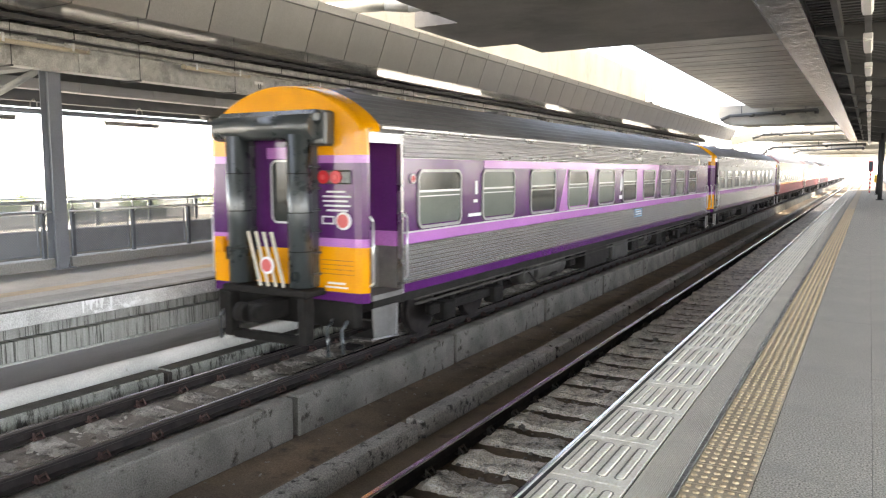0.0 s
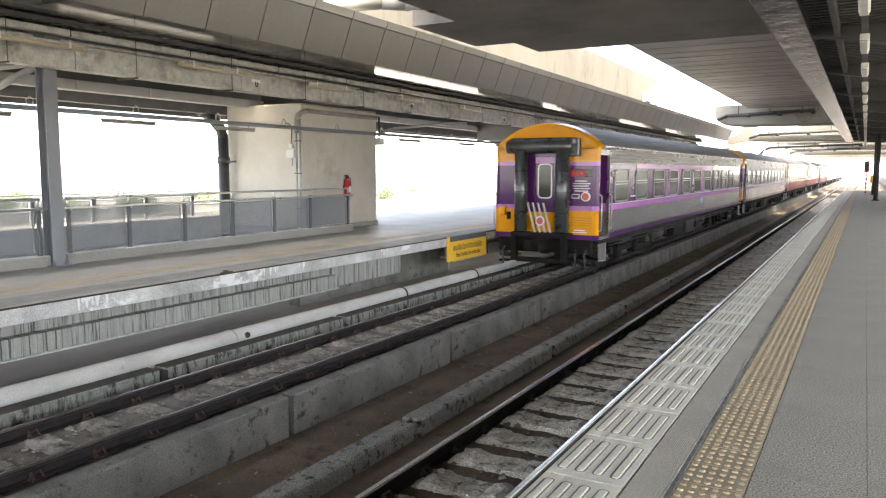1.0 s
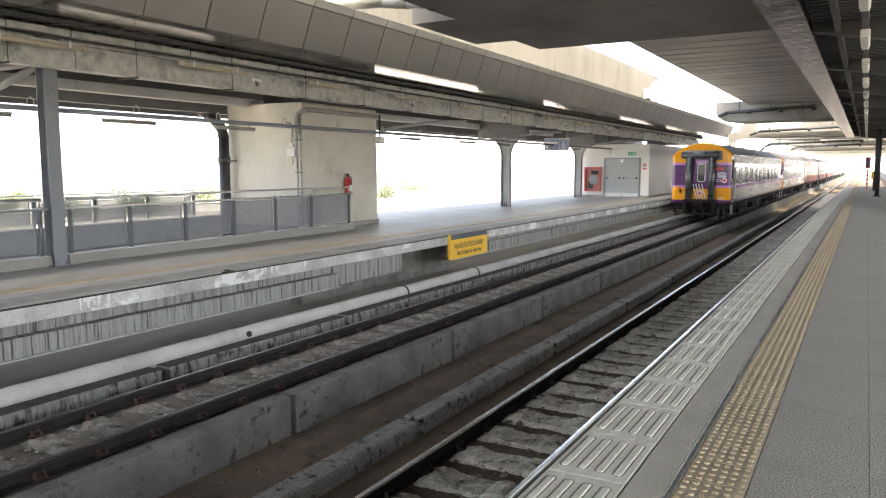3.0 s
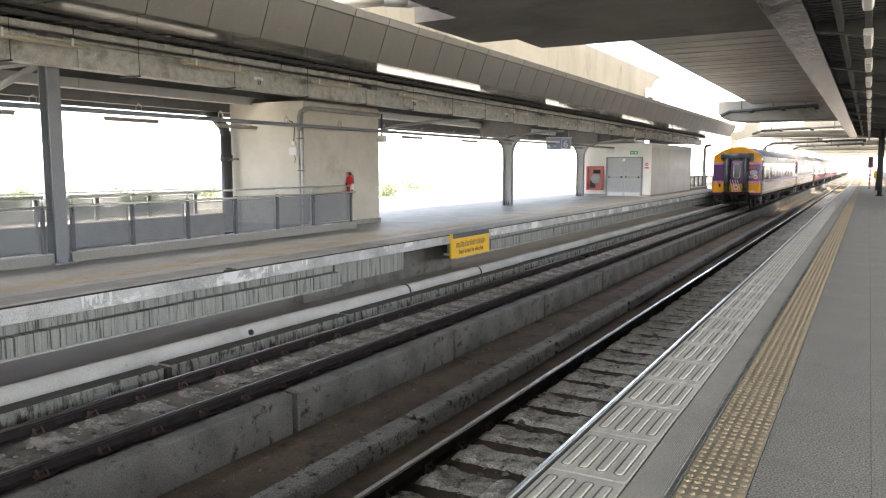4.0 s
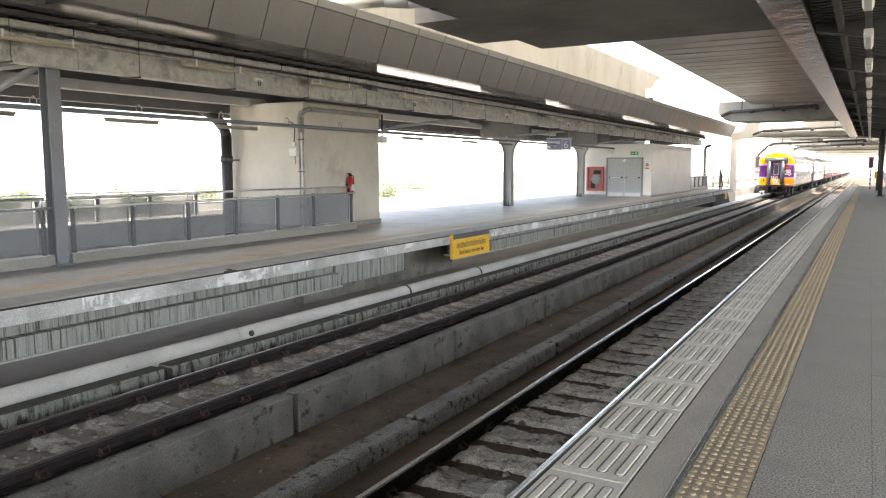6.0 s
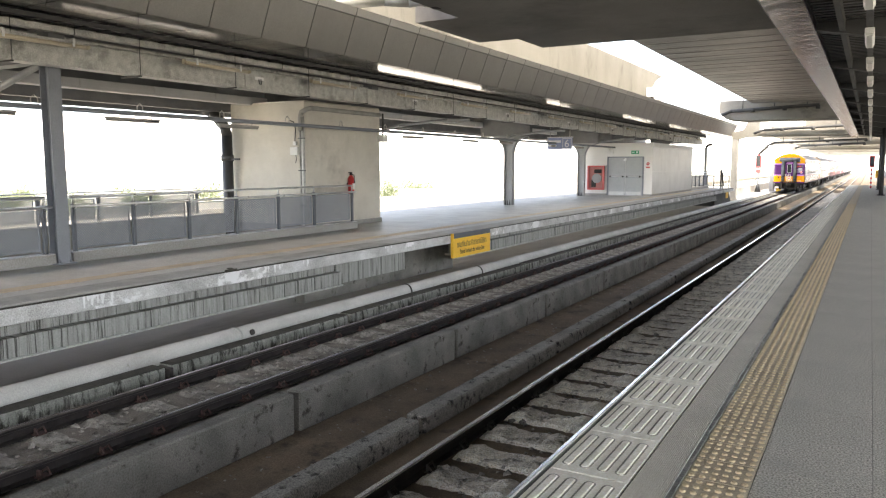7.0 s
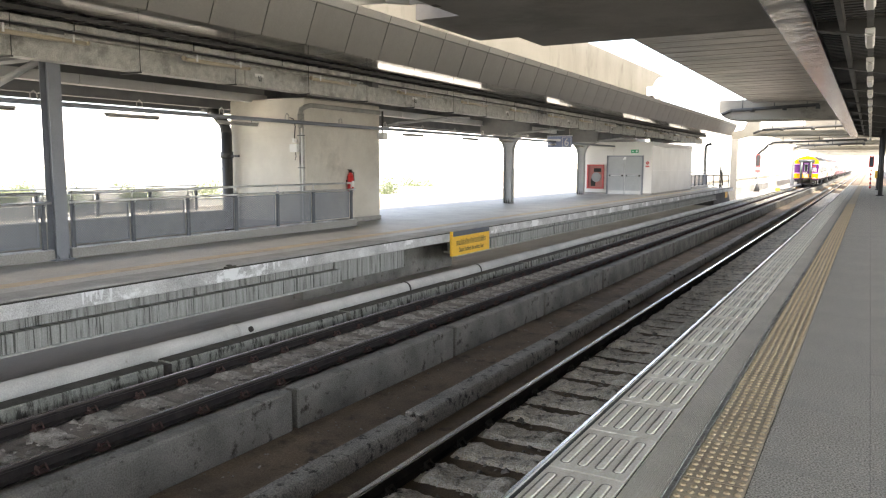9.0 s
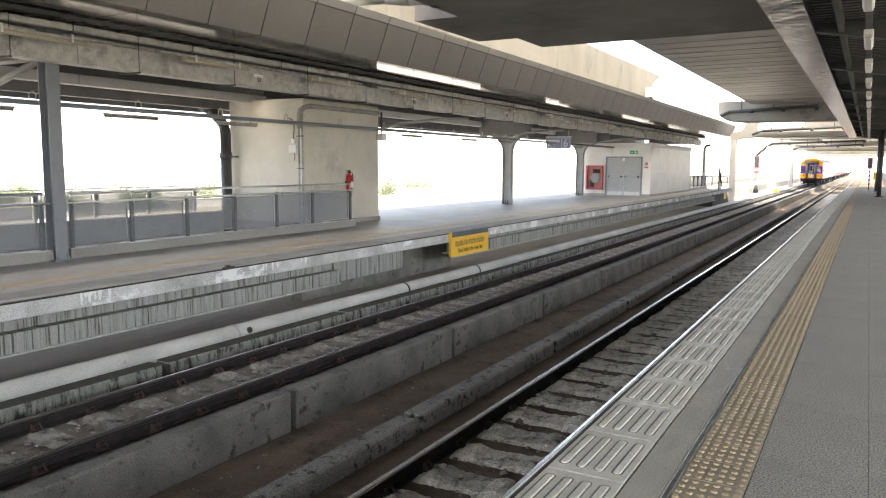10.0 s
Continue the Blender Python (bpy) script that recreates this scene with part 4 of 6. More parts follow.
part("joint_backing", prism(bms(), [(-9.46, 3.90), (-9.17, 4.66), (-9.6, 4.72), (-10.6, 3.9)], Y0, 61.5), STEEL_DARK, clad)
part("end_plate", prism(bms(), [(-9.42, 3.88), (-9.12, 4.66), (-9.07, 4.75), (-10.5, 4.78), (-10.5, 3.88)], 61.9, 61.96), CLAD, clad)

# cable trunking, trays, conduits and lamps under the far roof
trunk = thing("cable_trunking", "mottled galvanised cable trunking hung along the roof edge", "cable trunking", (-10.9, Y0, 3.16))
for k in range(20):
    part("trunk_length", boxes((-0.28, 0.0, k * 3.6 + 0.004, k * 3.6 + 3.596, 0, 0.36), bevel=0.004), GALV, trunk)
for k in range(33):
    y = 0.7 + k * 2.2
    part("hanger_bar", boxes((-0.45, 0.06, y - 0.016, y + 0.016, -0.028, -0.004)), STEEL_DARK, trunk)
    part("hanger_rod", tube(bms(), (0.045, y, -0.03), (0.045, y, 0.80), 0.006, 6), STEEL_DARK, trunk)
for k in range(11):
    y = 1.6 + k * 6.0
    p = part("junction_plate", boxes((0.002, 0.012, y - 0.12, y + 0.12, 0.20, 0.26)), PAINT_WHITE, trunk)
    part("cable_loop", path_tube(bms(), [(0.02, y - 0.03, 0.22), (0.03, y - 0.03, 0.12), (0.03, y + 0.03, 0.12), (0.02, y + 0.03, 0.22)], 0.008, 6), PIPE_BLACK, p)

trunk2 = thing("upper_trunking", "galvanised cable trunking above the lamp row", "cable trunking", (-11.0, Y0, 3.68))
part("trunk_body", boxes((-0.12, 0.0, 0, 74, 0, 0.20), bevel=0.004), GALV, trunk2)
for k in range(30):
    part("strap", boxes((-0.13, 0.006, k * 2.4, k * 2.4 + 0.02, -0.006, 0.21)), STEEL_DARK, trunk2)
tray = thing("cable_tray", "dark ladder cable tray with loose cables", "cable tray", (-10.62, Y0, 3.775))
part("side_bar", boxes((-0.02, 0.0, 0, 74, 0, 0.06)), STEEL_DARK, tray)
part("side_bar", boxes((-0.40, -0.38, 0, 74, 0, 0.06)), STEEL_DARK, tray)
bm = bms()
for k in range(180):
    box(bm, -0.38, -0.02, k * 0.4, k * 0.4 + 0.04, 0.0, 0.02)
tagged(part("rung_set", bm, STEEL_DARK, tray), kind="stuff")
for k in range(4):
    pts = [(-0.10 - 0.07 * k + 0.03 * math.sin(j * 1.3 + k), j * 2.0, 0.045 + 0.02 * math.sin(j * 2.1 + k * 2)) for j in range(37)]
    part("cable", path_tube(bms(), pts, 0.016, 5), PIPE_BLACK, tray)
for k in range(30):
    part("hanger_rod", tube(bms(), (0.0, k * 2.4 + 0.5, 0.03), (0.0, k * 2.4 + 0.5, 0.20), 0.008, 5), STEEL_DARK, tray)

def batten(at, length, label, group):
    lp = thing("batten_lamp", label, "lamp", at, group)
    part("body", boxes((-0.045, 0.045, 0, length, 0.025, 0.065), bevel=0.008), GALV, lp)
    bm = tube(bms(), (0, 0.03, 0), (0, length - 0.03, 0), 0.038, 12)
    part("diffuser", bm, TUBE, lp)
    for y in (0, length):
        part("end_cap", tube(bms(), (0, y - 0.03, 0.01), (0, y + 0.03, 0.01), 0.042, 10), TUBE, lp)
    for y in (0.25, length - 0.25):
        part("clip", boxes((-0.055, 0.055, y - 0.015, y + 0.015, -0.02, 0.1)), STAINLESS, lp)
    return lp


lamp = batten((-10.48, 5.9, 3.42), 1.55, "cream fluorescent batten lamp, unlit, under the roof", "far platform lamps")
for k in range(1, 15):
    copy_thing(lamp, pose(-10.48, 5.9 + 3.42 * k, 3.42))
copy_thing(lamp, pose(-10.48, 5.9 - 3.42, 3.42))

cond = thing("lamp_conduit", "grey conduit pipe with lamp hooks along the pier", "pipe", (-11.98, Y0, 2.60))
part("pipe_run", tube(bms(), (0, 0, 0), (0, 46 - Y0, 0), 0.045, 10), STEEL_GREY, cond)
for k in range(22):
    y = 1.0 + k * 2.05
    part("hook", path_tube(bms(), [(0.0, y - 0.06, 0.03), (0.0, y - 0.06, 0.14), (0.0, y, 0.19), (0.0, y + 0.06, 0.14), (0.0, y + 0.06, 0.03)], 0.011, 6), GALV, cond)
slim = thing("slim_lamp", "slim grimy fluorescent batten lamp below the conduit", "lamp", (-12.0, 8.81, 2.46), "conduit lamps")
part("body", boxes((-0.025, 0.025, 0, 1.2, 0.02, 0.06), bevel=0.005), SLIM_LAMP, slim)
part("tube", tube(bms(), (0, 0.02, 0), (0, 1.18, 0), 0.022, 10), SLIM_LAMP, slim)
for y in (0.2, 1.0):
    part("hanger", tube(bms(), (0, y, 0.05), (0.01, y, 0.13), 0.006, 6), STEEL_DARK, slim)
for y in (6.0, 11.5, 18.68, 22.4, 25.3, 30.5, 33.5):
    copy_thing(slim, pose(-12.0, y, 2.46))
spk = thing("loudspeaker", "small box loudspeaker under the roof beside the pier", "loudspeaker", (-12.1, 17.8, 2.30))
part("body", boxes((-0.1, 0.1, -0.12, 0.12, 0, 0.2), bevel=0.01), PAINT_WHITE, spk)
part("bracket", boxes((-0.02, 0.02, -0.02, 0.02, 0.2, 0.80)), STEEL_DARK, spk)

# ---- near roof ----
NR1 = 66.0
nroof = struct("near_roof", boxes((-0.95, 6.6, Y0, NR1, 4.02, 4.10)), DECK_NEAR, "profiled steel roof over the near platform, coloured dark for its shade", "roof")
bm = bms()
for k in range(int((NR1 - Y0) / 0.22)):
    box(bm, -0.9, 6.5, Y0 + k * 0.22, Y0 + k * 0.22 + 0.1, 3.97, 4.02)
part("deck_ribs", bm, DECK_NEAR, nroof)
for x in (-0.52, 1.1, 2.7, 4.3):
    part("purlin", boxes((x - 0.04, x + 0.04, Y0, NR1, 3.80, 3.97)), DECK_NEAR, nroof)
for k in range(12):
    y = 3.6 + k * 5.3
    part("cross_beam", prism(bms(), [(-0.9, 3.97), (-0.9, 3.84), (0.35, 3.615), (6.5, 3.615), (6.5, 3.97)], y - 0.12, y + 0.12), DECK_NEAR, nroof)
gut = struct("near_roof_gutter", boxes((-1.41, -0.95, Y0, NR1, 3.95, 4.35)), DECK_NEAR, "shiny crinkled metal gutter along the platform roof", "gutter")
gp = mesh_of("gutter_panel", boxes((-1.42, -0.90, 0.004, 1.196, 3.80, 3.815)), FOIL)
part("gutter_face", boxes((-1.435, -1.42, Y0, NR1, 3.80, 4.36)), CLAD, gut)
for k in range(67):
    if Y0 + 1.2 * k < NR1 - 1:
        piece("gutter_panel", gp, gut, (0, Y0 + 1.2 * k, 0))

lt = thing("lamp_trunking", "dark lamp trunking hung under the near roof", "lamp trunking", (-0.11, Y0, 3.46))
part("trunk_body", boxes((-0.04, 0.04, 0, NR1 - 2 - Y0, 0, 0.09)), STEEL_DARK, lt)
for k in range(26):
    part("hanger_rod", tube(bms(), (0, k * 3 + 1, 0.09), (0, k * 3 + 1, 0.52), 0.008, 6), STEEL_DARK, lt)
nl = thing("ceiling_lamp", "white fluorescent lamp under the near platform roof", "lamp", (-0.11, 8.6, 3.38), "near platform lamps")
part("body", boxes((-0.06, 0.06, 0, 1.25, 0.0, 0.08), bevel=0.012), LAMP_WHITE, nl)
part("diffuser", boxes((-0.05, 0.05, 0.03, 1.22, -0.035, 0.0), bevel=0.014), LAMP_WHITE, nl)
for k in range(-2, 17):
    if k:
        copy_thing(nl, pose(-0.11, 8.6 + 3.15 * k, 3.38))

# round steel columns on the near platform
col = thing("round_column", "dark steel column on the near platform", "column", (0.55, 47.2, 0), "near platform columns")
part("shaft", tube(bms(), (0, 0, 0), (0, 0, 3.62), 0.11, 20), STEEL_DARK, col)
part("base_plate", tube(bms(), (0, 0, 0), (0, 0, 0.05), 0.19, 20), STEEL_DARK, col)
for y in (58.3, 35.6 - 42.4):
    copy_thing(col, pose(0.55 if y > 0 else 1.6, y, 0))

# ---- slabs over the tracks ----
# out of view, the length from y = -4 to 1.6 is added to cut light
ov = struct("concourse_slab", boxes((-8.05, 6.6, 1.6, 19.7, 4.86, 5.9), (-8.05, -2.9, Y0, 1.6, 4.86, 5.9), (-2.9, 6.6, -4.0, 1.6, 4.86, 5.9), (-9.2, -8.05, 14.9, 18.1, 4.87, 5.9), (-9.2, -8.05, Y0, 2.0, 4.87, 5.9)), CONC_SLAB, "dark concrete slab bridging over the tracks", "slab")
# unseen roof, added only to keep sun from falling through the skylight slit
struct("sun_blocking_roof", boxes((-7.6, 6.8, Y0, 57.0, 8.2, 8.5)), CONC_SLAB, "unseen concrete roof added high over the tracks to block the sun", "roof")
so = struct("track_soffit", boxes((-6.85, 6.6, 19.75, 52.5, 5.62, 6.4)), CONC_SOFF, "board-marked concrete soffit over the tracks", "soffit")
bm = bms()
for k in range(26):
    y = 20.6 + k * 1.22
    box(bm, -6.85, 0.0, y, y + (0.03 if k % 3 == 0 else 0.014), 5.606 + 0.004 * (k % 3 > 0), 5.62)
part("board_lines", bm, CONC_SOFF, so)
# unseen side wall of the near platform, with wide openings, added to shape the light
sw = struct("side_wall", boxes((6.5, 6.7, Y0, 72, -1.5, 0.45)), CONC, "unseen concrete wall added beside the near platform to shape the light", "wall")
# added panels with gaps, so the train side reflects stripes of sky
for k in range(9):
    part("wall_panel", boxes((6.5, 6.7, 30.0 + 4.7 * k, 32.7 + 4.7 * k, 0.45, 4.0)), CONC, sw)
# added out of view to hold the sun off the ground beyond the roof
part("sun_screen", boxes((6.9, 7.1, 72.0, 112.0, -1.5, 3.4), (6.9, 7.1, 112.0, 150.0, -1.5, 1.2)), CONC, sw)
for k in range(3):
    part("unseen_pier", boxes((6.5, 6.7, Y0 + k * 17.2, Y0 + k * 17.2 + 1.4, 0.45, 4.0)), CONC, sw)
struct("cross_beam", prism(bms(), [(-9.0, 5.10), (-8.6, 4.72), (-7.6, 4.60), (6.6, 4.60), (6.6, 5.9), (-9.0, 5.9)], 53.2, 56.2), CONC_BEAM, "concrete cross beam above the tracks", "beam")


def portal(y):
    """A column at the far parapet with a deep haunch and a beam across the tracks."""
    c = struct("viaduct_portal", boxes((-9.25, -8.80, y, y + 0.6, -1.5, 3.6), bevel=0.05), COL_WHITE, "pale concrete portal with a haunched beam over the tracks", "portal")
    part("haunch", prism(bms(), [(-9.25, 3.6), (-8.80, 3.6), (-8.3, 3.74), (-7.35, 3.78), (-7.35, 5.2), (-8.0, 5.2), (-8.45, 4.3), (-9.25, 4.1)], y, y + 0.9), CONC_PALE, c)
    part("beam", boxes((-7.35, 6.6 if y > 66 else -1.46, y, y + 1.8, 3.78, 4.22), bevel=0.04), CONC_PALE, c)
    part("rim", boxes((-4.3, 6.6 if y > 66 else -1.46, y + 0.3, y + 1.5, 4.22, 5.1)), CONC_BEAM, c)
    return c


for k in range(6):
    portal(60.4 + 25.2 * k)
for y, z in ((70.5, 4.1), (78.0, 4.2), (94.0, 4.0), (102.5, 4.1), (119.0, 3.9), (127.0, 4.0), (144.0, 3.9), (170.0, 3.9)):
    struct("cross_beam", boxes((-8.2, 6.6, y, y + 1.5, z, z + 0.9), bevel=0.05), CONC_PALE, "concrete cross beam above the tracks", "beam")
struct("track_slab_over", boxes((-4.4, 6.6, 62.4, 67.0, 5.15, 5.6), (-3.0, 6.6, 67.0, 85.2, 5.15, 5.6)), CONC_SOFF, "concrete slab over the tracks beyond", "soffit")
for y in (88.0, 104.2, 112.6, 129.0, 152.0):
    struct("track_slab_over", boxes((-7.4, 6.6, y, y + 6.0, 5.0, 5.6)), CONC_SOFF, "concrete slab over the tracks beyond", "soffit")
for k in range(5):
    y = 75.5 + 22 * k
    struct("viaduct_column", boxes((4.2, 5.4, y, y + 1.5, -1.5, 5.6), bevel=0.06), CONC_PALE, "pale concrete viaduct column beyond the near platform", "column")

# weathered upper beam with a haunched end above the far roof
ub = struct("upper_beam", boxes((-11.2, -10.1, 8.0, 39.6, 4.9, 6.5), bevel=0.06), CONC_WEATHERED, "weathered cream concrete beam above the roof edge", "beam")
bm = bms()
prof = [(39.6, 6.5)] + [(42.7 - 3.0 * math.sin(a * math.pi / 16), 6.45 - 1.5 * (1 - math.cos(a * math.pi / 16))) for a in range(9)]
prism(bm, [(u, w) for u, w in prof] + [(39.6, 4.95)], -11.1, -10.15, axis="x")
part("haunch", bm, CONC_WEATHERED, ub)
fl = thing("floodlight_box", "pale box fixture with a dark bracket on the roof edge", "fixture", (-9.75, 38.4, 4.78))
part("box_body", boxes((-0.3, 0.3, 0, 0.7, 0, 0.75), bevel=0.02), PAINT_WHITE, fl)
part("bracket", boxes((-0.1, 0.1, -0.35, -0.02, 0, 0.28), bevel=0.03), CLIP_DARK, fl)

# pipes hung across below the slabs
for (xa, xb, y, z, r) in ((-8.3, -3.0, 52.9, 5.20, 0.11), (-7.2, -1.6, 60.2, 4.22, 0.09), (-7.6, -0.4, 72.4, 3.62, 0.09), (-6.4, -0.6, 85.2, 3.62, 0.09)):
    pp = thing("hung_pipe", "grey drain pipe hung across beneath the concrete slab", "pipe", (xa, y, z), "hung pipes")
    part("pipe_run", path_tube(bms(), [(-0.5, 0, -0.25), (0.1, 0, 0), (xb - xa, 0, 0.22)], r, 10), STEEL_DARK, pp)
    for k in range(3):
        u = 0.8 + k * (xb - xa - 1.5) / 2
        part("hanger", tube(bms(), (u, 0, 0), (u, 0, 0.9), 0.03, 6), STEEL_DARK, pp)
        part("coupling", tube(bms(), (u + 0.5, 0, 0.02 * u), (u + 0.75, 0, 0.02 * u), r * 1.25, 10), STEEL_DARK, pp)
tp = thing("opening_pipe", "pale pipe crossing the skylight opening", "pipe", (-9.0, 13.7, 5.05))
part("pipe_run", path_tube(bms(), [(-1.0, -2.2, -0.35), (0.0, -0.4, 0.0), (0.4, 0.0, 0.0), (3.0, 0.0, 0.0)], 0.12, 12), PIPE_WHITE, tp)
part("collar", tube(bms(), (0.75, 0, 0), (0.95, 0, 0), 0.15, 12), GALV, tp)
part("clamp", boxes((0.95, 1.1, -0.1, 0.1, -0.2, 0.12)), CLIP_DARK, tp)

# ---- beyond the platforms ----
struct("parapet_wall", boxes((-10.6, -10.3, 58.0, Y1, -1.5, -0.35), bevel=0.02), CONC, "grey concrete parapet beside the line", "wall")
struct("parapet_wall", boxes((3.6, 3.9, 72.5, Y1, -1.5, 0.15), bevel=0.02), CONC, "grey concrete parapet beside the line", "wall")
struct("highway_barrier", boxes((-24.6, -24.1, -60, 260, -1.2, -0.18), (-36.0, -24.6, -60, 260, -1.8, -1.0)), HIGHWAY, "pale concrete barrier of an elevated road", "barrier")
ramp = struct("platform_end_ramp", prism(bms(), [(52.0, -0.16), (57.6, -0.16), (58.9, -1.2), (52.0, -1.2)], -10.4, -8.9, axis="x"), STEEL_DARK, "dark underside of the platform end", "ramp")
pn = thing("end_notice", "small yellow notice on the platform end", "notice", (-8.6, 54.5, -0.62))
part("plate", boxes((0, 0.02, 0, 0.9, 0, 0.45), bevel=0.004), SIGN_YELLOW, pn)
gate = thing("end_gate", "dark steel gate frame at the platform end steps", "gate", (-8.9, 54.0, ZF))
part("frame", boxes((-0.03, 0.03, 0, 0.06, 0, 1.5), (-0.03, 0.03, 0.9, 0.96, -0.4, 1.1)), STEEL_DARK, gate)
part("sloping_bar", tube(bms(), (0, 0.03, 1.5), (0, 1.3, 0.2), 0.05, 8), STEEL_DARK, gate)
er = thing("end_railing", "dark steel railing across the end of the far platform", "railing", (-11.4, 57.0, ZF))
part("top_rail", tube(bms(), (0, 0, 0.86), (2.6, 0, 0.86), 0.03, 8), STEEL_DARK, er)
part("bottom_rail", tube(bms(), (0, 0, 0.16), (2.6, 0, 0.16), 0.025, 8), STEEL_DARK, er)
for k in range(6):
    part("post", tube(bms(), (0.52 * k, 0, 0), (0.52 * k, 0, 0.88), 0.03, 8), STEEL_DARK, er)
for k in range(25):
    part("bar", boxes((0.05 + 0.104 * k, 0.062 + 0.104 * k, -0.006, 0.006, 0.16, 0.86)), POST_BLUE, er)
sig = thing("signal_post", "slim signal post with a red-rimmed dark head and a sloping arm", "signal", (-9.9, 82.0, -1.5))
part("post", tube(bms(), (0, 0, 0), (0, 0, 4.1), 0.07, 10), COLUMN_PALE, sig)
part("base", tube(boxes((-0.32, 0.32, -0.3, 0.3, 0, 0.5), bevel=0.04), (0, 0, 0.5), (0, 0, 1.25), 0.3, 12, 0.1), STEEL_DARK, sig)
part("arm", boxes((0, 1.25, -0.12, 0.12, -0.13, 0.13), bevel=0.02), TANK, sig).matrix_basis = pose(-0.1, 0, 4.2, 0, -43, 0)
part("head", boxes((-0.2, 0.2, -0.2, 0.1, 3.05, 4.15), bevel=0.04), STEEL_DARK, sig)
part("head_rim", boxes((-0.26, -0.2, -0.22, 0.0, 2.85, 4.2), (0.2, 0.26, -0.22, 0.0, 2.85, 4.2), (-0.2, 0.2, -0.22, 0.0, 4.15, 4.2), (-0.2, 0.2, -0.22, 0.0, 2.85, 3.05)), DISC_RED, sig)
part("lower_head", boxes((-0.25, 0.25, -0.18, 0.1, 2.4, 2.75), bevel=0.03), DISC_RED, sig)
part("ladder_ring", tube(bms(), (-0.4, 0, 1.55), (0.15, 0, 2.1), 0.04, 6), TANK, sig)
cable = thing("track_marker", "small yellow marker box beside the rail", "marker", (-8.3, 85.6, -1.05))
part("box_body", boxes((-0.22, 0.22, -0.15, 0.15, 0, 0.35), bevel=0.02), SIGN_YELLOW, cable)
ep = thing("end_downpipe", "grey steel drain post at the platform end", "pipe", (-10.45, 56.9, ZF))
part("shaft", tube(bms(), (0, 0, 0), (0, 0, 2.9), 0.11, 12), COL_WHITE, ep)
part("elbow", path_tube(bms(), [(0, 0, 2.9), (0.12, 0, 3.05), (0.42, 0, 3.12)], 0.10, 10), STEEL_DARK, ep)
sig2 = thing("signal_board", "red and white signal board at the end of the near platform", "signal", (0.06, 60.5, 0))
part("post", tube(bms(), (0, 0, -0.03), (0, 0, 1.55), 0.05, 10), MARK_WHITE, sig2)
for k in range(5):
    part("band", tube(bms(), (0, 0, 0.05 + k * 0.3), (0, 0, 0.2 + k * 0.3), 0.055, 10), RED, sig2)
part("board", boxes((-0.17, 0.17, -0.05, 0.05, 1.5, 2.3), bevel=0.02), DISC_RED, sig2)
part("board_face", boxes((-0.10, 0.10, -0.07, -0.05, 1.6, 2.2)), SIGN_GREY, sig2)
ysg = thing("yellow_board", "yellow board on a post at the end of the near platform", "sign", (0.36, 62.0, 0))
part("board", boxes((-0.05, 0.3, -0.03, 0.03, 0.75, 1.3), bevel=0.01), SIGN_YELLOW, ysg)
part("post", tube(bms(), (0.1, 0, 0), (0.1, 0, 0.75), 0.04, 8), STEEL_DARK, ysg)

# trees and houses below the line
def tree(at, h, spread, seed):
    rnd = random.Random(seed)
    t = thing("tree", "dusty green broadleaf tree beyond the viaduct", "tree", at, "distant trees")
    bm = tube(bms(), (0, 0, 0), (0, 0, h * 0.55), 0.28, 8, 0.14)
    tips = []
    for k in range(8):
        a = k * 2.4 + rnd.random()
        tip = (math.cos(a) * spread * rnd.uniform(0.4, 0.8), math.sin(a) * spread * rnd.uniform(0.4, 0.8), h * rnd.uniform(0.6, 0.92))
        tube(bm, (0, 0, h * rnd.uniform(0.35, 0.55)), tip, 0.10, 6, 0.03)
        tips.append(tip)
    part("trunk", bm, BARK, t)
    bm = bms()
    for k in range(1100):
        c = Vector(rnd.choice(tips)) + Vector((rnd.gauss(0, 1), rnd.gauss(0, 1), rnd.gauss(0, 0.7))) * spread * 0.28
        s = rnd.uniform(0.12, 0.32)
        q = Euler((rnd.uniform(0, 6), rnd.uniform(0, 6), rnd.uniform(0, 6))).to_matrix()
        vs = [bm.verts.new(c + q @ Vector(p) * s) for p in ((-1, -0.4, 0), (0, -0.6, 0.25), (1, 0, 0), (0, 0.6, 0.25), (-1, 0.4, 0))]
        bm.faces.new(vs)
    part("crown", bm, LEAF, t)
    return t


TREES = [tree((-112, 122, -11.0), 9.6, 4.2, 1), tree((-106, 42, -12.0), 8.8, 4.4, 2), tree((-135, 160, -9.8), 9.2, 4.0, 3)]
for x, y, z, a in ((-104, 158, -12.0, 60), (-114, 186, -12.2, 150)):
    copy_thing(TREES[0], pose(x, y, z, 0, 0, a))
rnd = random.Random(11)
for k in range(14):
    a = rnd.uniform(0.7, 1.35)
    d = rnd.uniform(130, 240)
    copy_thing(TREES[k % 3], pose(-20 - d * math.sin(a), d * math.cos(a), -12.4 - rnd.uniform(0, 1.4), 0, 0, rnd.uniform(0, 360)))


def house(at, w, d, h, turn):
    o = thing("house", "plain plastered house with a pitched roof", "house", at, "distant houses")
    o.rotation_euler = (0, 0, turn)
    part("wall", boxes((-w / 2, w / 2, -d / 2, d / 2, 0, h)), HOUSE, o)
    part("roof", prism(bms(), [(-w / 2 - 0.5, h), (w / 2 + 0.5, h), (0, h + w * 0.28)], -d / 2 - 0.5, d / 2 + 0.5), ROOF_RED, o)
    for k in range(3):
        part("window", boxes((w / 2, w / 2 + 0.06, -d / 3 + k * d / 3 - 0.6, -d / 3 + k * d / 3 + 0.6, h - 2.2, h - 0.9)), SIGN_GREY, o)
    return o


h0 = house((-80, 30, -9), 9, 13, 6.4, 0.2)
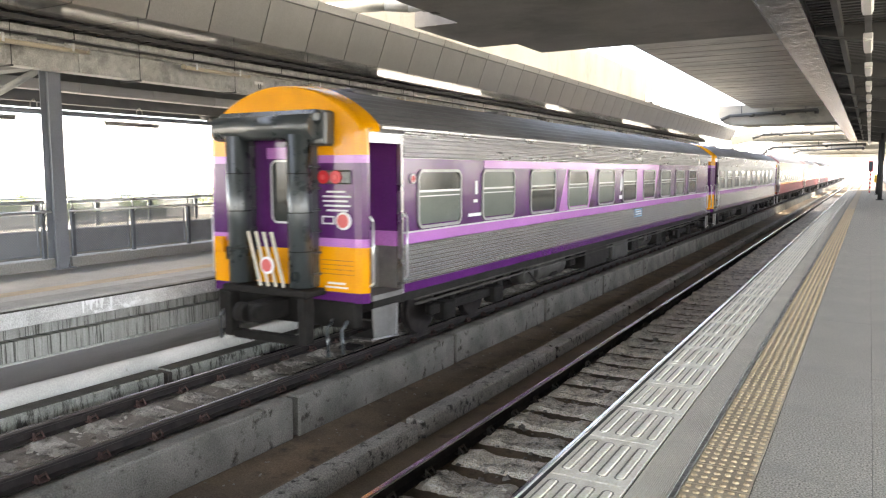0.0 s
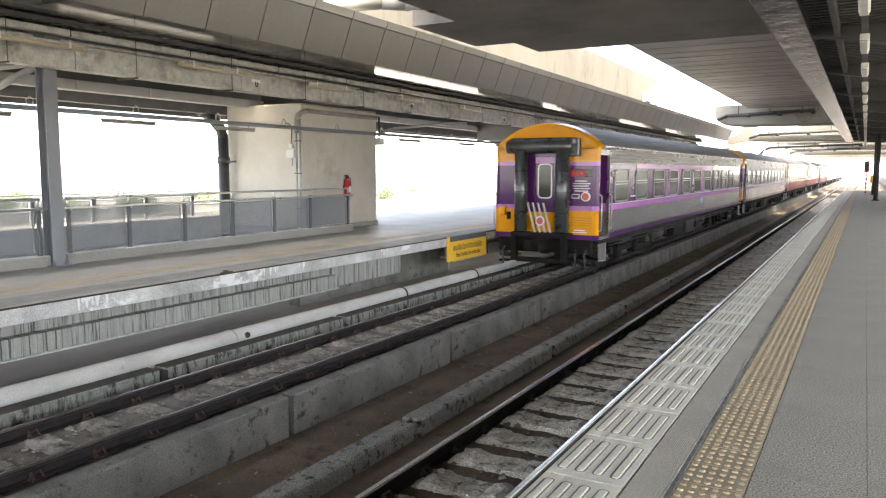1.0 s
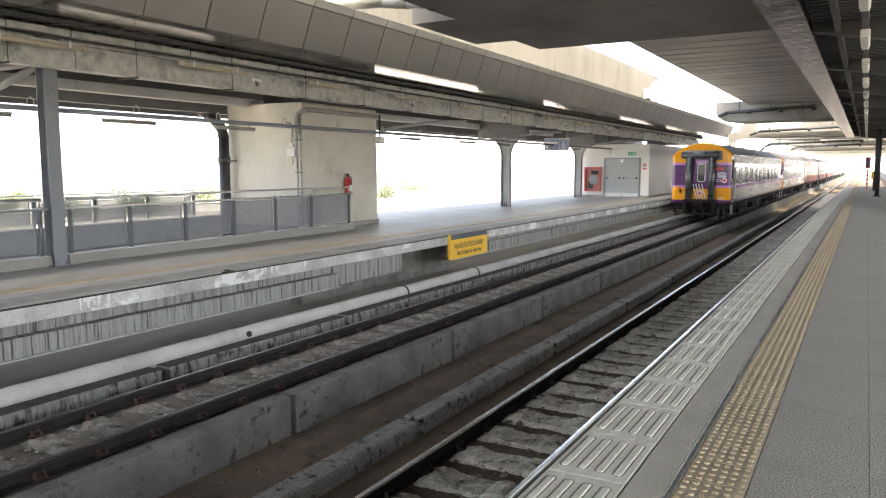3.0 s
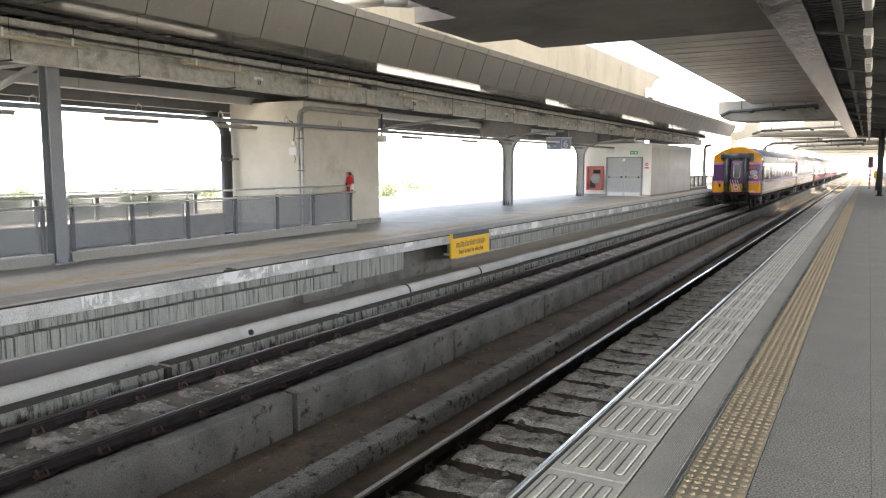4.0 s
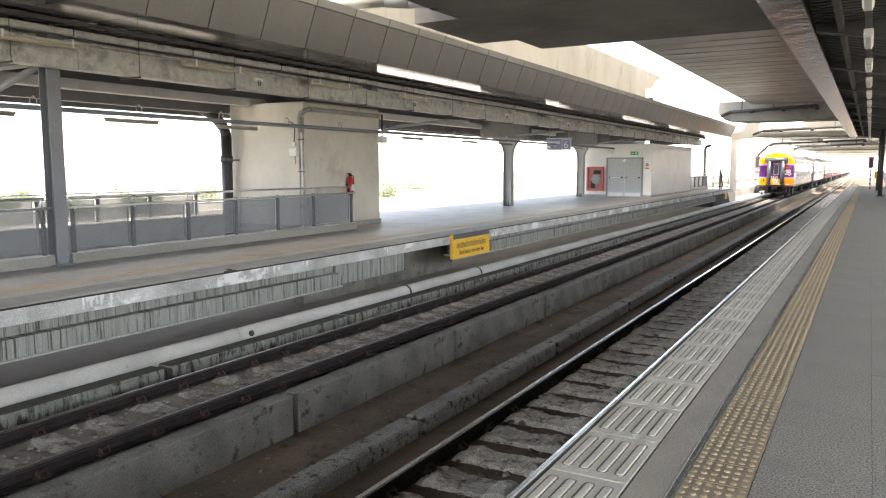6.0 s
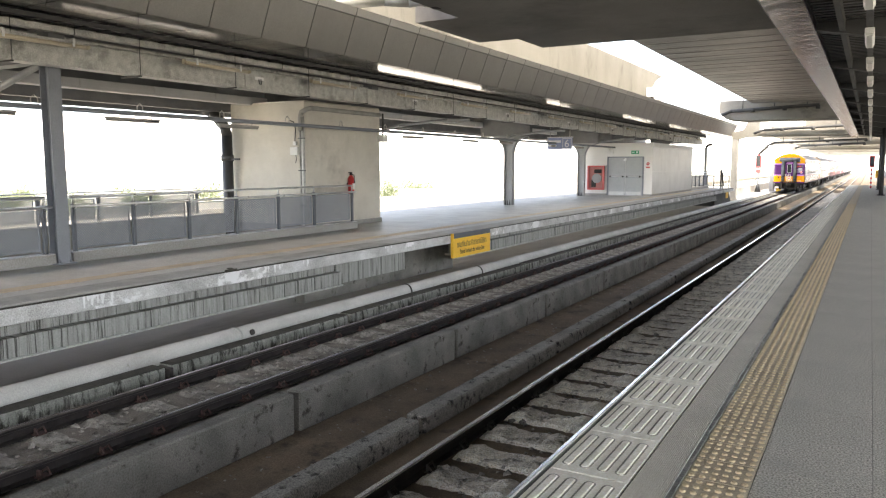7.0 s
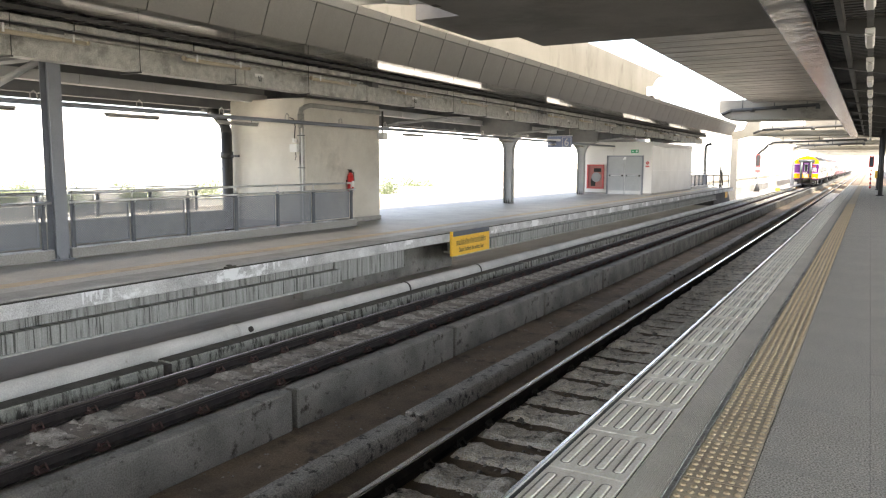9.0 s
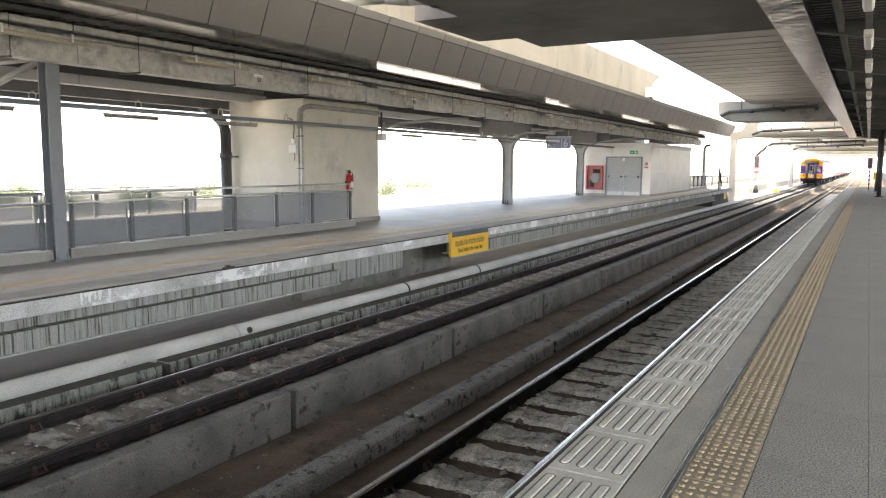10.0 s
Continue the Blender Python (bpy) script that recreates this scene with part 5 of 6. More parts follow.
for k in range(12):
    a = rnd.uniform(0.1, 1.4)
    d = rnd.uniform(80, 230)
    copy_thing(h0, pose(-25 - d * math.sin(a), d * math.cos(a), -10.5 - rnd.uniform(0, 1.5), 0, 0, rnd.uniform(0, 180)))

# ---- train ----
CL = 23.85                    # body length
HW = 1.36
def corrugated(x, z0, z1, ribs, y0, y1, s):
    """A side band of rounded lengthwise ribs, s: the side."""
    pts = []
    p = (z1 - z0) / ribs
    for k in range(ribs):
        for f, d in ((0.0, 0.0), (0.16, 0.0), (0.20, 0.012), (0.32, 0.021), (0.47, 0.026), (0.68, 0.026), (0.84, 0.021), (0.96, 0.012)):
            pts.append((s * (x + d), z0 + (k + f) * p))
    pts.append((s * x, z1))
    bm = bms()
    prism(bm, pts + [(s * (x - 0.05), z1), (s * (x - 0.05), z0)], y0, y1)
    return bm


def arch(k, n, hw=HW, z=3.20, rise=0.55):
    """A shallow circular roof line from gutter to gutter, with eased corners."""
    x = -hw * math.cos(math.pi * k / n)
    r = (hw * hw + rise * rise) / (2 * rise)
    ease = 0.05 * math.sin(math.pi * k / n) ** 0.3
    return (x, z + math.sqrt(r * r - x * x) - (r - rise) + ease - 0.05 * (k in (0, n)))


def rounded_rect(y0, y1, z0, z1, r, n=5):
    out = []
    for cy, cz, a0 in ((y1 - r, z1 - r, 0), (y0 + r, z1 - r, 90), (y0 + r, z0 + r, 180), (y1 - r, z0 + r, 270)):
        out += [(cy + r * math.cos(radians(a0 + 90 * k / n)), cz + r * math.sin(radians(a0 + 90 * k / n))) for k in range(n + 1)]
    return out


def ring(x0, x1, outer, inner):
    bm = bms()
    vs = [[bm.verts.new((x, y, z)) for y, z in prof] for x in (x0, x1) for prof in (outer, inner)]
    k = len(outer)
    for i in range(k):
        j = (i + 1) % k
        for a, b in ((0, 1), (1, 3), (3, 2), (2, 0)):
            bm.faces.new((vs[a][i], vs[a][j], vs[b][j], vs[b][i]))
    return bm


def plate(x0, x1, prof):
    return prism(bms(), prof, x0, x1, axis="x")


def bogie(coach, y):
    b = part("bogie", boxes((-1.02, -0.90, -1.35, 1.35, 0.40, 0.56), (0.90, 1.02, -1.35, 1.35, 0.40, 0.56), (-0.9, 0.9, -0.16, 0.16, 0.42, 0.66), bevel=0.02), UNDER, coach, "grimy steel bogie frame")
    b.location = (0, y, 0)
    for yy in (-0.92, 0.92):
        for s in (-1, 1):
            part("wheel", tube(tube(bms(), (s * 0.49, yy, 0.42), (s * 0.58, yy, 0.42), 0.42, 24), (s * 0.46, yy, 0.42), (s * 0.49, yy, 0.42), 0.45, 24), RAIL_SIDE, b)
            part("axle_box", boxes((s * 1.0 - 0.13, s * 1.0 + 0.13, yy - 0.16, yy + 0.16, 0.28, 0.58), bevel=0.03), UNDER, b)
            part("spring", tube(bms(), (s * 0.98, yy + 0.30, 0.30), (s * 0.98, yy + 0.30, 0.72), 0.075, 10), UNDER, b)
    return b


def coach(style):
    P, LI, Y, ST = T_PURPLE, T_LILAC, T_YELLOW, T_STEEL
    band, lower, line, stripe = {"purple": (P, ST, LI, P), "silver": (T_SMOOTH, ST, T_LILAC, P), "maroon": (T_CREAM, T_MAROON, T_YELLOW, T_MAROON)}[style]
    label = {"purple": "purple, lilac and stainless steel passenger coach with an amber end", "silver": "ribbed stainless steel passenger coach with a lilac line", "maroon": "cream and maroon passenger coach with a yellow line"}[style]
    c = thing("passenger_coach", label, "train coach", (0, 0, 0), "coaches of the train")
    end_col = Y if style != "maroon" else T_MAROON
    Y0b, Y1b = 0.92, CL - 0.92      # between the door recesses
    # inner shell
    part("body_shell", boxes((-HW + 0.06, HW - 0.06, 0.9, CL - 0.9, 0.95, 3.2), (-HW + 0.62, HW - 0.62, 0.1, CL - 0.1, 0.95, 3.2)), UNDER if style == "maroon" else P, c)
    for s in (-1, 1):
        part("sill_stripe", boxes((min(s * HW, s * (HW - 0.05)), max(s * HW, s * (HW - 0.05)), Y0b, Y1b, 0.98, 1.10)), stripe, c, "dark stripe along the sill")
        part("lower_ribs", corrugated(HW, 1.10, 1.65, 9, Y0b, Y1b, s), lower, c, "ribbed lower side")
        part("waist_band", boxes((min(s * (HW + 0.004), s * (HW - 0.05)), max(s * (HW + 0.004), s * (HW - 0.05)), Y0b, Y1b, 1.652, 1.80)), line, c, "painted band below the windows")
        part("beading", boxes((min(s * (HW + 0.02), s * HW), max(s * (HW + 0.02), s * HW), Y0b, Y1b, 1.80, 1.822)), ALU, c)
        if style == "purple":
            zs, zt = 1.824, 2.83
            # blocks of purple and lilac set on the slant
            cuts = [Y0b, 3.55, 7.1, 9.0, 10.2, 12.6, 15.0, 17.2, 19.4, Y1b]
            for k in range(len(cuts) - 1):
                a, b2 = cuts[k], cuts[k + 1]
                sl0 = 0.25 if k else 0.0
                sl1 = 0.25 if k < len(cuts) - 2 else 0.0
                mat = (P, P, LI, P, P, LI, P, P, P)[k]
                part("window_band", plate(min(s * HW, s * (HW - 0.05)), max(s * HW, s * (HW - 0.05)), [(a - sl0, zs), (b2 - sl1, zs), (b2 + sl1, zt), (a + sl0, zt)]), mat, c)
            part("upper_lilac", boxes((min(s * (HW + 0.006), s * HW), max(s * (HW + 0.006), s * HW), 3.4, 13.0, 2.70, 2.825)), LI, c)
        else:
            part("window_band", boxes((min(s * HW, s * (HW - 0.05)), max(s * HW, s * (HW - 0.05)), Y0b, Y1b, 1.824, 2.83)), band, c)
        part("upper_ribs", corrugated(HW, 2.83, 3.20, 6, Y0b, Y1b, s), T_CREAM if style == "maroon" else T_UPPER, c, "ribbed upper side")
        part("gutter", boxes((min(s * (HW + 0.05), s * (HW - 0.03)), max(s * (HW + 0.05), s * (HW - 0.03)), 0.37, CL - 0.37, 3.20, 3.235)), T_UPPER, c)
        # windows
        for k in range(10):
            ya = 1.28 + 2.02 * k
            yb = ya + 1.30
            if yb > Y1b - 0.1:
                continue
            o = rounded_rect(ya, yb, 1.84, 2.68, 0.13)
            i1 = rounded_rect(ya + 0.04, yb - 0.04, 1.88, 2.64, 0.10)
            w = part("window", ring(s * (HW - 0.01), s * (HW + 0.028), o, i1), SEAL, c, "rounded grey window frame")
            part("pane", plate(min(s * HW, s * (HW + 0.008)), max(s * HW, s * (HW + 0.008)), [(ya + 0.04, 1.90), (yb - 0.04, 1.90), (yb - 0.04, 2.36), (ya + 0.04, 2.36)]), (BLIND if (k * 5 + 2) % 7 < 4 else WIN_GLASS), w)
            part("upper_pane", plate(min(s * HW, s * (HW + 0.008)), max(s * HW, s * (HW + 0.008)), [(ya + 0.04, 2.38), (yb - 0.04, 2.38), (yb - 0.04, 2.635), (ya + 0.04, 2.635)]), BLIND if k % 3 else WIN_GLASS, w)
            part("sash_bar", boxes((min(s * (HW + 0.004), s * (HW + 0.024)), max(s * (HW + 0.004), s * (HW + 0.024)), ya + 0.04, yb - 0.04, 2.355, 2.385), (min(s * (HW + 0.004), s * (HW + 0.018)), max(s * (HW + 0.004), s * (HW + 0.018)), ya + 0.04, yb - 0.04, 2.29, 2.305)), ALU, w)
        # door recesses at both ends: jambs, sill, steps, grab rails
        for e in (0, 1):
            def yy(v):
                return v if e == 0 else CL - v
            def bx(x0, x1, y0, y1, z0, z1):
                return (min(s * x0, s * x1), max(s * x0, s * x1), min(yy(y0), yy(y1)), max(yy(y0), yy(y1)), z0, z1)
            part("door_leaf", boxes(bx(HW - 0.60, HW - 0.55, 0.14, 0.92, 1.05, 3.1)), LI if style == "purple" else P if style == "silver" else T_MAROON, c)
            part("door_leaf", boxes(bx(HW - 0.55, HW - 0.06, 0.86, 0.90, 1.84, 3.1)), P if style != "maroon" else T_MAROON, c, "purple folded door leaf")
            part("leaf_band", boxes(bx(HW - 0.55, HW - 0.06, 0.86, 0.90, 1.63, 1.838)), LI if style != "maroon" else T_MAROON, c)
            part("leaf_kick", boxes(bx(HW - 0.55, HW - 0.06, 0.85, 0.90, 1.05, 1.628)), T_SMOOTH_DARK, c, "dented steel door panel")
            part("door_post", boxes(bx(HW - 0.05, HW + 0.012, 0.86, 0.915, 0.98, 3.15)), T_UPPER, c)
            part("kick_panel", boxes(bx(HW - 0.40, HW - 0.37, 0.14, 0.86, 1.05, 1.62)), T_SMOOTH_DARK, c, "dented steel door panel")
            part("door_header", boxes(bx(HW - 0.06, HW, 0.14, 0.86, 3.02, 3.20)), T_UPPER, c)
            part("threshold", boxes(bx(HW - 0.6, HW + 0.03, 0.14, 0.86, 0.98, 1.05)), T_SMOOTH_DARK, c)
            for k in range(2):
                part("step", boxes(bx(HW - 0.42, HW - 0.06, 0.22, 0.80, 0.44 + 0.26 * k, 0.465 + 0.26 * k)), TANK, c, "steel step below the door")
            part("step_panel", plate(min(s * (HW - 0.03), s * (HW - 0.05)), max(s * (HW - 0.03), s * (HW - 0.05)), [(yy(0.26), 0.47), (yy(0.78), 0.42), (yy(0.80), 0.86), (yy(0.22), 0.86)]), T_SMOOTH_DARK, c, "dull steel step panel")
            part("panel_rim", plate(min(s * (HW - 0.03), s * (HW - 0.015)), max(s * (HW - 0.03), s * (HW - 0.015)), [(yy(0.20), 0.45), (yy(0.80), 0.40), (yy(0.80), 0.425), (yy(0.20), 0.475)]), ALU, c)
            part("panel_rim", plate(min(s * (HW - 0.03), s * (HW - 0.015)), max(s * (HW - 0.03), s * (HW - 0.015)), [(yy(0.765), 0.425), (yy(0.785), 0.42), (yy(0.805), 0.86), (yy(0.785), 0.86)]), ALU, c)
            for v in (0.12, 0.93):
                part("grab_rail", path_tube(bms(), [(s * (HW + 0.01), yy(v), 1.18), (s * (HW + 0.06), yy(v), 1.22), (s * (HW + 0.06), yy(v), 2.02), (s * (HW + 0.01), yy(v), 2.08)], 0.017, 6), STAINLESS, c)
    # roof, ribbed lengthwise
    n = 44
    prof = []
    for k in range(n + 1):
        x, z = arch(k, n)
        d = 0.012 if k % 2 else 0.0
        prof.append((x * (1 + d * 0.6), z + d))
    bm = bms()
    prism(bm, prof, 0.34, CL - 0.34)
    part("roof", bm, T_ROOF, c, "sooty ribbed roof")
    # ends
    for e in (0, 1):
        def yy(v):
            return v if e == 0 else CL - v
        def eb(x0, x1, y0, y1, z0, z1):
            return (x0, x1, min(yy(y0), yy(y1)), max(yy(y0), yy(y1)), z0, z1)
        # domed top: rings from the end plate to the roof
        bm = bms()
        rows = []
        for j, (v, sc, dz) in enumerate(((0.36, 1.012, 0.02), (0.16, 1.005, 0.0), (0.05, 0.985, -0.02), (0.0, 0.95, -0.05))):
            rows.append([bm.verts.new((x * sc, yy(v), 3.18 + (z - 3.18) * (1 + dz) + (0.012 if j == 0 else 0))) for x, z in (arch(k, 28) for k in range(29))])
        for a, b2 in zip(rows, rows[1:]):
            for k in range(28):
                bm.faces.new((a[k], a[k + 1], b2[k + 1], b2[k])).smooth = True
        bm.faces.new(rows[-1])
        part("end_dome", bm, end_col, c, "amber curved end of the roof")
        bands = ((0.96, 1.09, P), (1.09, 1.68, Y), (1.68, 1.79, LI), (1.79, 2.76, P), (2.76, 2.86, LI), (2.86, 3.19, Y)) if style != "maroon" else ((0.96, 1.65, T_MAROON), (1.65, 3.19, T_CREAM))
        for z0, z1, mat in bands:
            for s in (-1, 1):
                xs = sorted((s * 0.52, s * (HW - 0.06)))
                bm = bms()
                cx = s * (HW - 0.06)
                prof = [(s * 0.52, yy(0.0)), (s * (HW - 0.14), yy(0.0)), (s * (HW - 0.05), yy(0.03)), (s * HW, yy(0.09)), (s * HW, yy(0.14)), (s * 0.52, yy(0.14))]
                a = [bm.verts.new((x, y, z0)) for x, y in prof]
                b2 = [bm.verts.new((x, y, z1)) for x, y in prof]
                for k in range(6):
                    bm.faces.new((a[k], a[(k + 1) % 6], b2[(k + 1) % 6], b2[k]))
                bm.faces.new(a[::-1])
                bm.faces.new(b2)
                part("end_band", bm, mat, c)
        # gangway door and surround
        part("gangway_wall", boxes(eb(-0.52, -0.26, 0.02, 0.1, 1.0, 3.19), eb(0.26, 0.52, 0.02, 0.1, 1.0, 3.19), eb(-0.26, 0.26, 0.02, 0.1, 2.98, 3.19)), P, c)
        d = part("gangway_door", boxes(eb(-0.26, 0.26, 0.04, 0.09, 1.0, 2.98)), P, c, "purple gangway door")
        part("door_panel", boxes(eb(-0.24, 0.24, 0.03, 0.04, 1.02, 1.62)), Y, d, "amber lower door panel")
        for xa, xb in ((-0.51, -0.25), (0.25, 0.51)):
            part("wall_panel", boxes(eb(xa, xb, 0.012, 0.02, 1.02, 1.62)), Y, c, "amber lower wall panel")
        bm = bms()
        prism(bm, [(u, w) for u, w in rounded_rect(-0.16, 0.16, 1.98, 2.78, 0.08)], min(yy(0.02), yy(0.04)), max(yy(0.02), yy(0.04)))
        part("door_window", bm, WIN_GLASS, d)
        bm = bms()
        outer, inner = rounded_rect(-0.185, 0.185, 1.955, 2.805, 0.10), rounded_rect(-0.16, 0.16, 1.98, 2.78, 0.08)
        vs = [[bm.verts.new((u, yy(v), w)) for u, w in prof] for v in (0.012, 0.04) for prof in (outer, inner)]
        for i in range(len(outer)):
            j = (i + 1) % len(outer)
            for a, b2 in ((0, 1), (1, 3), (3, 2), (2, 0)):
                bm.faces.new((vs[a][i], vs[a][j], vs[b2][j], vs[b2][i]))
        part("window_rim", bm, ALU, d)
        part("door_header", boxes(eb(-0.26, 0.26, 0.03, 0.04, 2.82, 2.97)), LI, d)
        # rubber bellows: two fat tubes and a top roll, on dark frames
        for s in (-1, 1):
            x = s * 0.53
            part("bellows_tube", tube(bms(), (x, yy(-0.24), 1.16), (x, yy(-0.24), 3.12), 0.155, 20), RUBBER, c, "shiny black rubber bellows tube")
            part("bellows_side", boxes(eb(x + s * 0.02 - 0.09, x + s * 0.02 + 0.09, -0.22, 0.02, 1.14, 3.12), bevel=0.02), RUBBER, c)
            for k in range(7):
                part("bellows_fold", boxes(eb(x + s * 0.03 - 0.13, x + s * 0.03 + 0.13, -0.16, 0.0, 1.3 + 0.28 * k, 1.33 + 0.28 * k), bevel=0.01), RUBBER, c)
            for z in (1.62, 2.12, 2.62):
                part("tube_ring", tube(bms(), (x, yy(-0.24), z), (x, yy(-0.24), z + 0.012), 0.159, 20), UNDER, c)
        part("bellows_top", tube(bms(), (-0.88, yy(-0.22), 3.22), (0.80, yy(-0.22), 3.22), 0.165, 20), RUBBER, c)
        part("bellows_hood", boxes(eb(-0.86, 0.86, -0.28, 0.02, 3.24, 3.43), bevel=0.05), RUBBER, c)
        part("hood_cheek", boxes(eb(0.62, 0.92, -0.18, 0.02, 2.98, 3.42), bevel=0.03), RUBBER, c)
        # buffer beam, frame, coupler
        part("gangway_sill", boxes(eb(-0.74, 0.74, -0.40, 0.05, 1.04, 1.13), bevel=0.02), UNDER, c)
        part("end_frame", boxes(eb(-0.72, -0.58, -0.40, -0.22, 0.42, 1.04), eb(0.58, 0.72, -0.40, -0.22, 0.42, 1.04), eb(-0.58, 0.58, -0.38, -0.26, 0.40, 0.52), bevel=0.015), UNDER, c)
        part("headstock", boxes(eb(-1.22, 1.22, -0.02, 0.16, 0.62, 0.97), bevel=0.02), UNDER, c)
        part("coupler", tube(tube(boxes(eb(-0.14, 0.14, -0.62, -0.02, 0.70, 0.96), bevel=0.03), (-0.22, yy(-0.60), 0.83), (-0.06, yy(-0.60), 0.83), 0.13, 12), (0.06, yy(-0.60), 0.83), (0.20, yy(-0.60), 0.83), 0.11, 12), UNDER, c, "knuckle coupler")
        for x, zb in ((-1.05, 0.3), (0.86, 0.25), (1.1, 0.32)):
            part("air_hose", path_tube(bms(), [(x, yy(-0.02), 0.72), (x, yy(-0.14), 0.62), (x + 0.03, yy(-0.16), zb)], 0.025, 6), RUBBER, c)
        part("corner_step", boxes(eb(0.95, 1.2, -0.03, 0.2, 0.34, 0.38), eb(-1.2, -0.95, -0.03, 0.2, 0.34, 0.38)), UNDER, c)
    # rear end dressing
    lamp = part("tail_lamp", tube(bms(), (0.76, -0.05, 2.58), (0.76, 0.0, 2.58), 0.085, 20), TAIL_RED, c, "red tail lamp")
    part("tail_lamp", tube(bms(), (0.96, -0.05, 2.58), (0.96, 0.0, 2.58), 0.085, 20), TAIL_RED, c, "red tail lamp")
    # paler disc on each tail lamp, a highlight put in as colour
    for x in (0.76, 0.96):
        part("lamp_highlight", tube(bms(), (x, -0.058, 2.58), (x, -0.05, 2.58), 0.035, 14), DISC_RED, c)
    part("lamp_box", boxes((0.66, 1.18, -0.03, 0.0, 2.49, 2.67), bevel=0.02), RUBBER, c)
    part("marker_disc", tube(bms(), (1.06, -0.035, 2.02), (1.06, 0.0, 2.02), 0.115, 24), MARK_WHITE, c, "white-rimmed red marker disc")
    part("disc_centre", tube(bms(), (1.06, -0.045, 2.02), (1.06, -0.03, 2.02), 0.088, 24), DISC_RED, c)
    part("data_panel", boxes((0.70, 0.90, -0.008, 0.0, 1.97, 1.99), (0.70, 0.90, -0.008, 0.0, 2.06, 2.08), (0.70, 0.72, -0.008, 0.0, 1.99, 2.06), (0.88, 0.90, -0.008, 0.0, 1.99, 2.06)), MARK_WHITE, c)
    for k, (xa, xb) in enumerate(((0.78, 1.08), (0.72, 1.16), (0.72, 1.12), (0.74, 1.16), (0.78, 1.12))):
        part("text_bar", boxes((xa, xb, -0.006, 0.0, 2.38 - 0.06 * k, 2.405 - 0.06 * k)), MARK_WHITE, c)
    for k in range(4):
        part("text_bar", boxes((0.68, 1.2, -0.004, 0.0, 1.50 - 0.06 * k, 1.506 - 0.06 * k)), T_MAROON, c)
    part("text_bar", boxes((0.78, 1.06, -0.006, 0.0, 1.19, 1.215), (0.74, 1.1, -0.006, 0.0, 1.14, 1.16)), MARK_WHITE, c)
    part("lamp_iron", boxes((-1.18, -1.02, -0.10, 0.0, 1.52, 1.74), bevel=0.015), T_YELLOW, c)
    part("lamp_iron", boxes((-0.98, -0.90, -0.08, 0.0, 1.42, 1.60), bevel=0.01), UNDER, c)
    # folding lattice gate with a disc
    for k in range(4):
        x = -0.34 + 0.135 * k
        part("gate_bar", prism(bms(), [(x, 1.86), (x + 0.045, 1.86), (x + 0.245, 1.14), (x + 0.20, 1.14)], -0.31, -0.295), T_CREAM, c, "cream lattice gate bar")
    part("gate_disc", tube(bms(), (0.02, -0.33, 1.42), (0.02, -0.30, 1.42), 0.115, 24), MARK_WHITE, c, "pale red gate disc")
    part("gate_disc_centre", tube(bms(), (0.02, -0.338, 1.42), (0.02, -0.325, 1.42), 0.085, 24), DISC_RED, c)
    # side dressing
    s = 1
    if style == "purple":
        part("side_plate", boxes((HW + 0.012, HW + 0.022, 12.6, 13.3, 1.38, 1.62)), SIGN_BLUE_PALE, c, "pale blue destination plate")
        part("plate_text", boxes((HW + 0.022, HW + 0.025, 12.68, 13.22, 1.53, 1.56), (HW + 0.022, HW + 0.025, 12.68, 13.22, 1.46, 1.48)), MARK_WHITE, c)
        part("number_mark", boxes((HW, HW + 0.003, 3.08, 3.16, 2.28, 2.5), (HW, HW + 0.003, 3.02, 3.16, 2.15, 2.2)), MARK_WHITE, c)
        part("side_text", boxes((HW, HW + 0.003, 2.85, 3.30, 1.93, 1.98)), MARK_WHITE, c)
        part("crest", prism(bms(), [(11.25, 2.12), (11.45, 2.2), (11.36, 2.5), (11.30, 2.62), (11.24, 2.5), (11.15, 2.2)], HW, HW + 0.003, axis="x"), MARK_WHITE, c)
        part("crest_text", boxes((HW, HW + 0.003, 11.12, 11.48, 1.93, 2.03)), MARK_WHITE, c)
        part("side_lamp", tube(bms(), (HW, 1.15, 2.55), (HW + 0.03, 1.15, 2.55), 0.07, 16), MARK_WHITE, c)
        part("side_lamp_red", tube(bms(), (HW + 0.03, 1.15, 2.55), (HW + 0.035, 1.15, 2.55), 0.045, 16), TAIL_RED, c)
    # underframe
    part("sole_bar", boxes((-1.30, 1.30, 0.3, CL - 0.3, 0.84, 0.98)), UNDER, c)
    rv = random.Random(len(style))
    for k in range(16):
        y, w = 5.7 + 0.74 * k, rv.uniform(0.2, 0.6)
        x = rv.uniform(0.85, 1.15)
        part("underframe_box", boxes((x - 0.3, x, y, y + w, rv.uniform(0.3, 0.6), 0.85), bevel=0.02), UNDER if k % 3 else TANK, c)
    for z in (0.80, 0.72):
        part("brake_pipe", tube(bms(), (1.2, 1.5, z), (1.2, CL - 1.5, z), 0.022, 6), TANK, c)
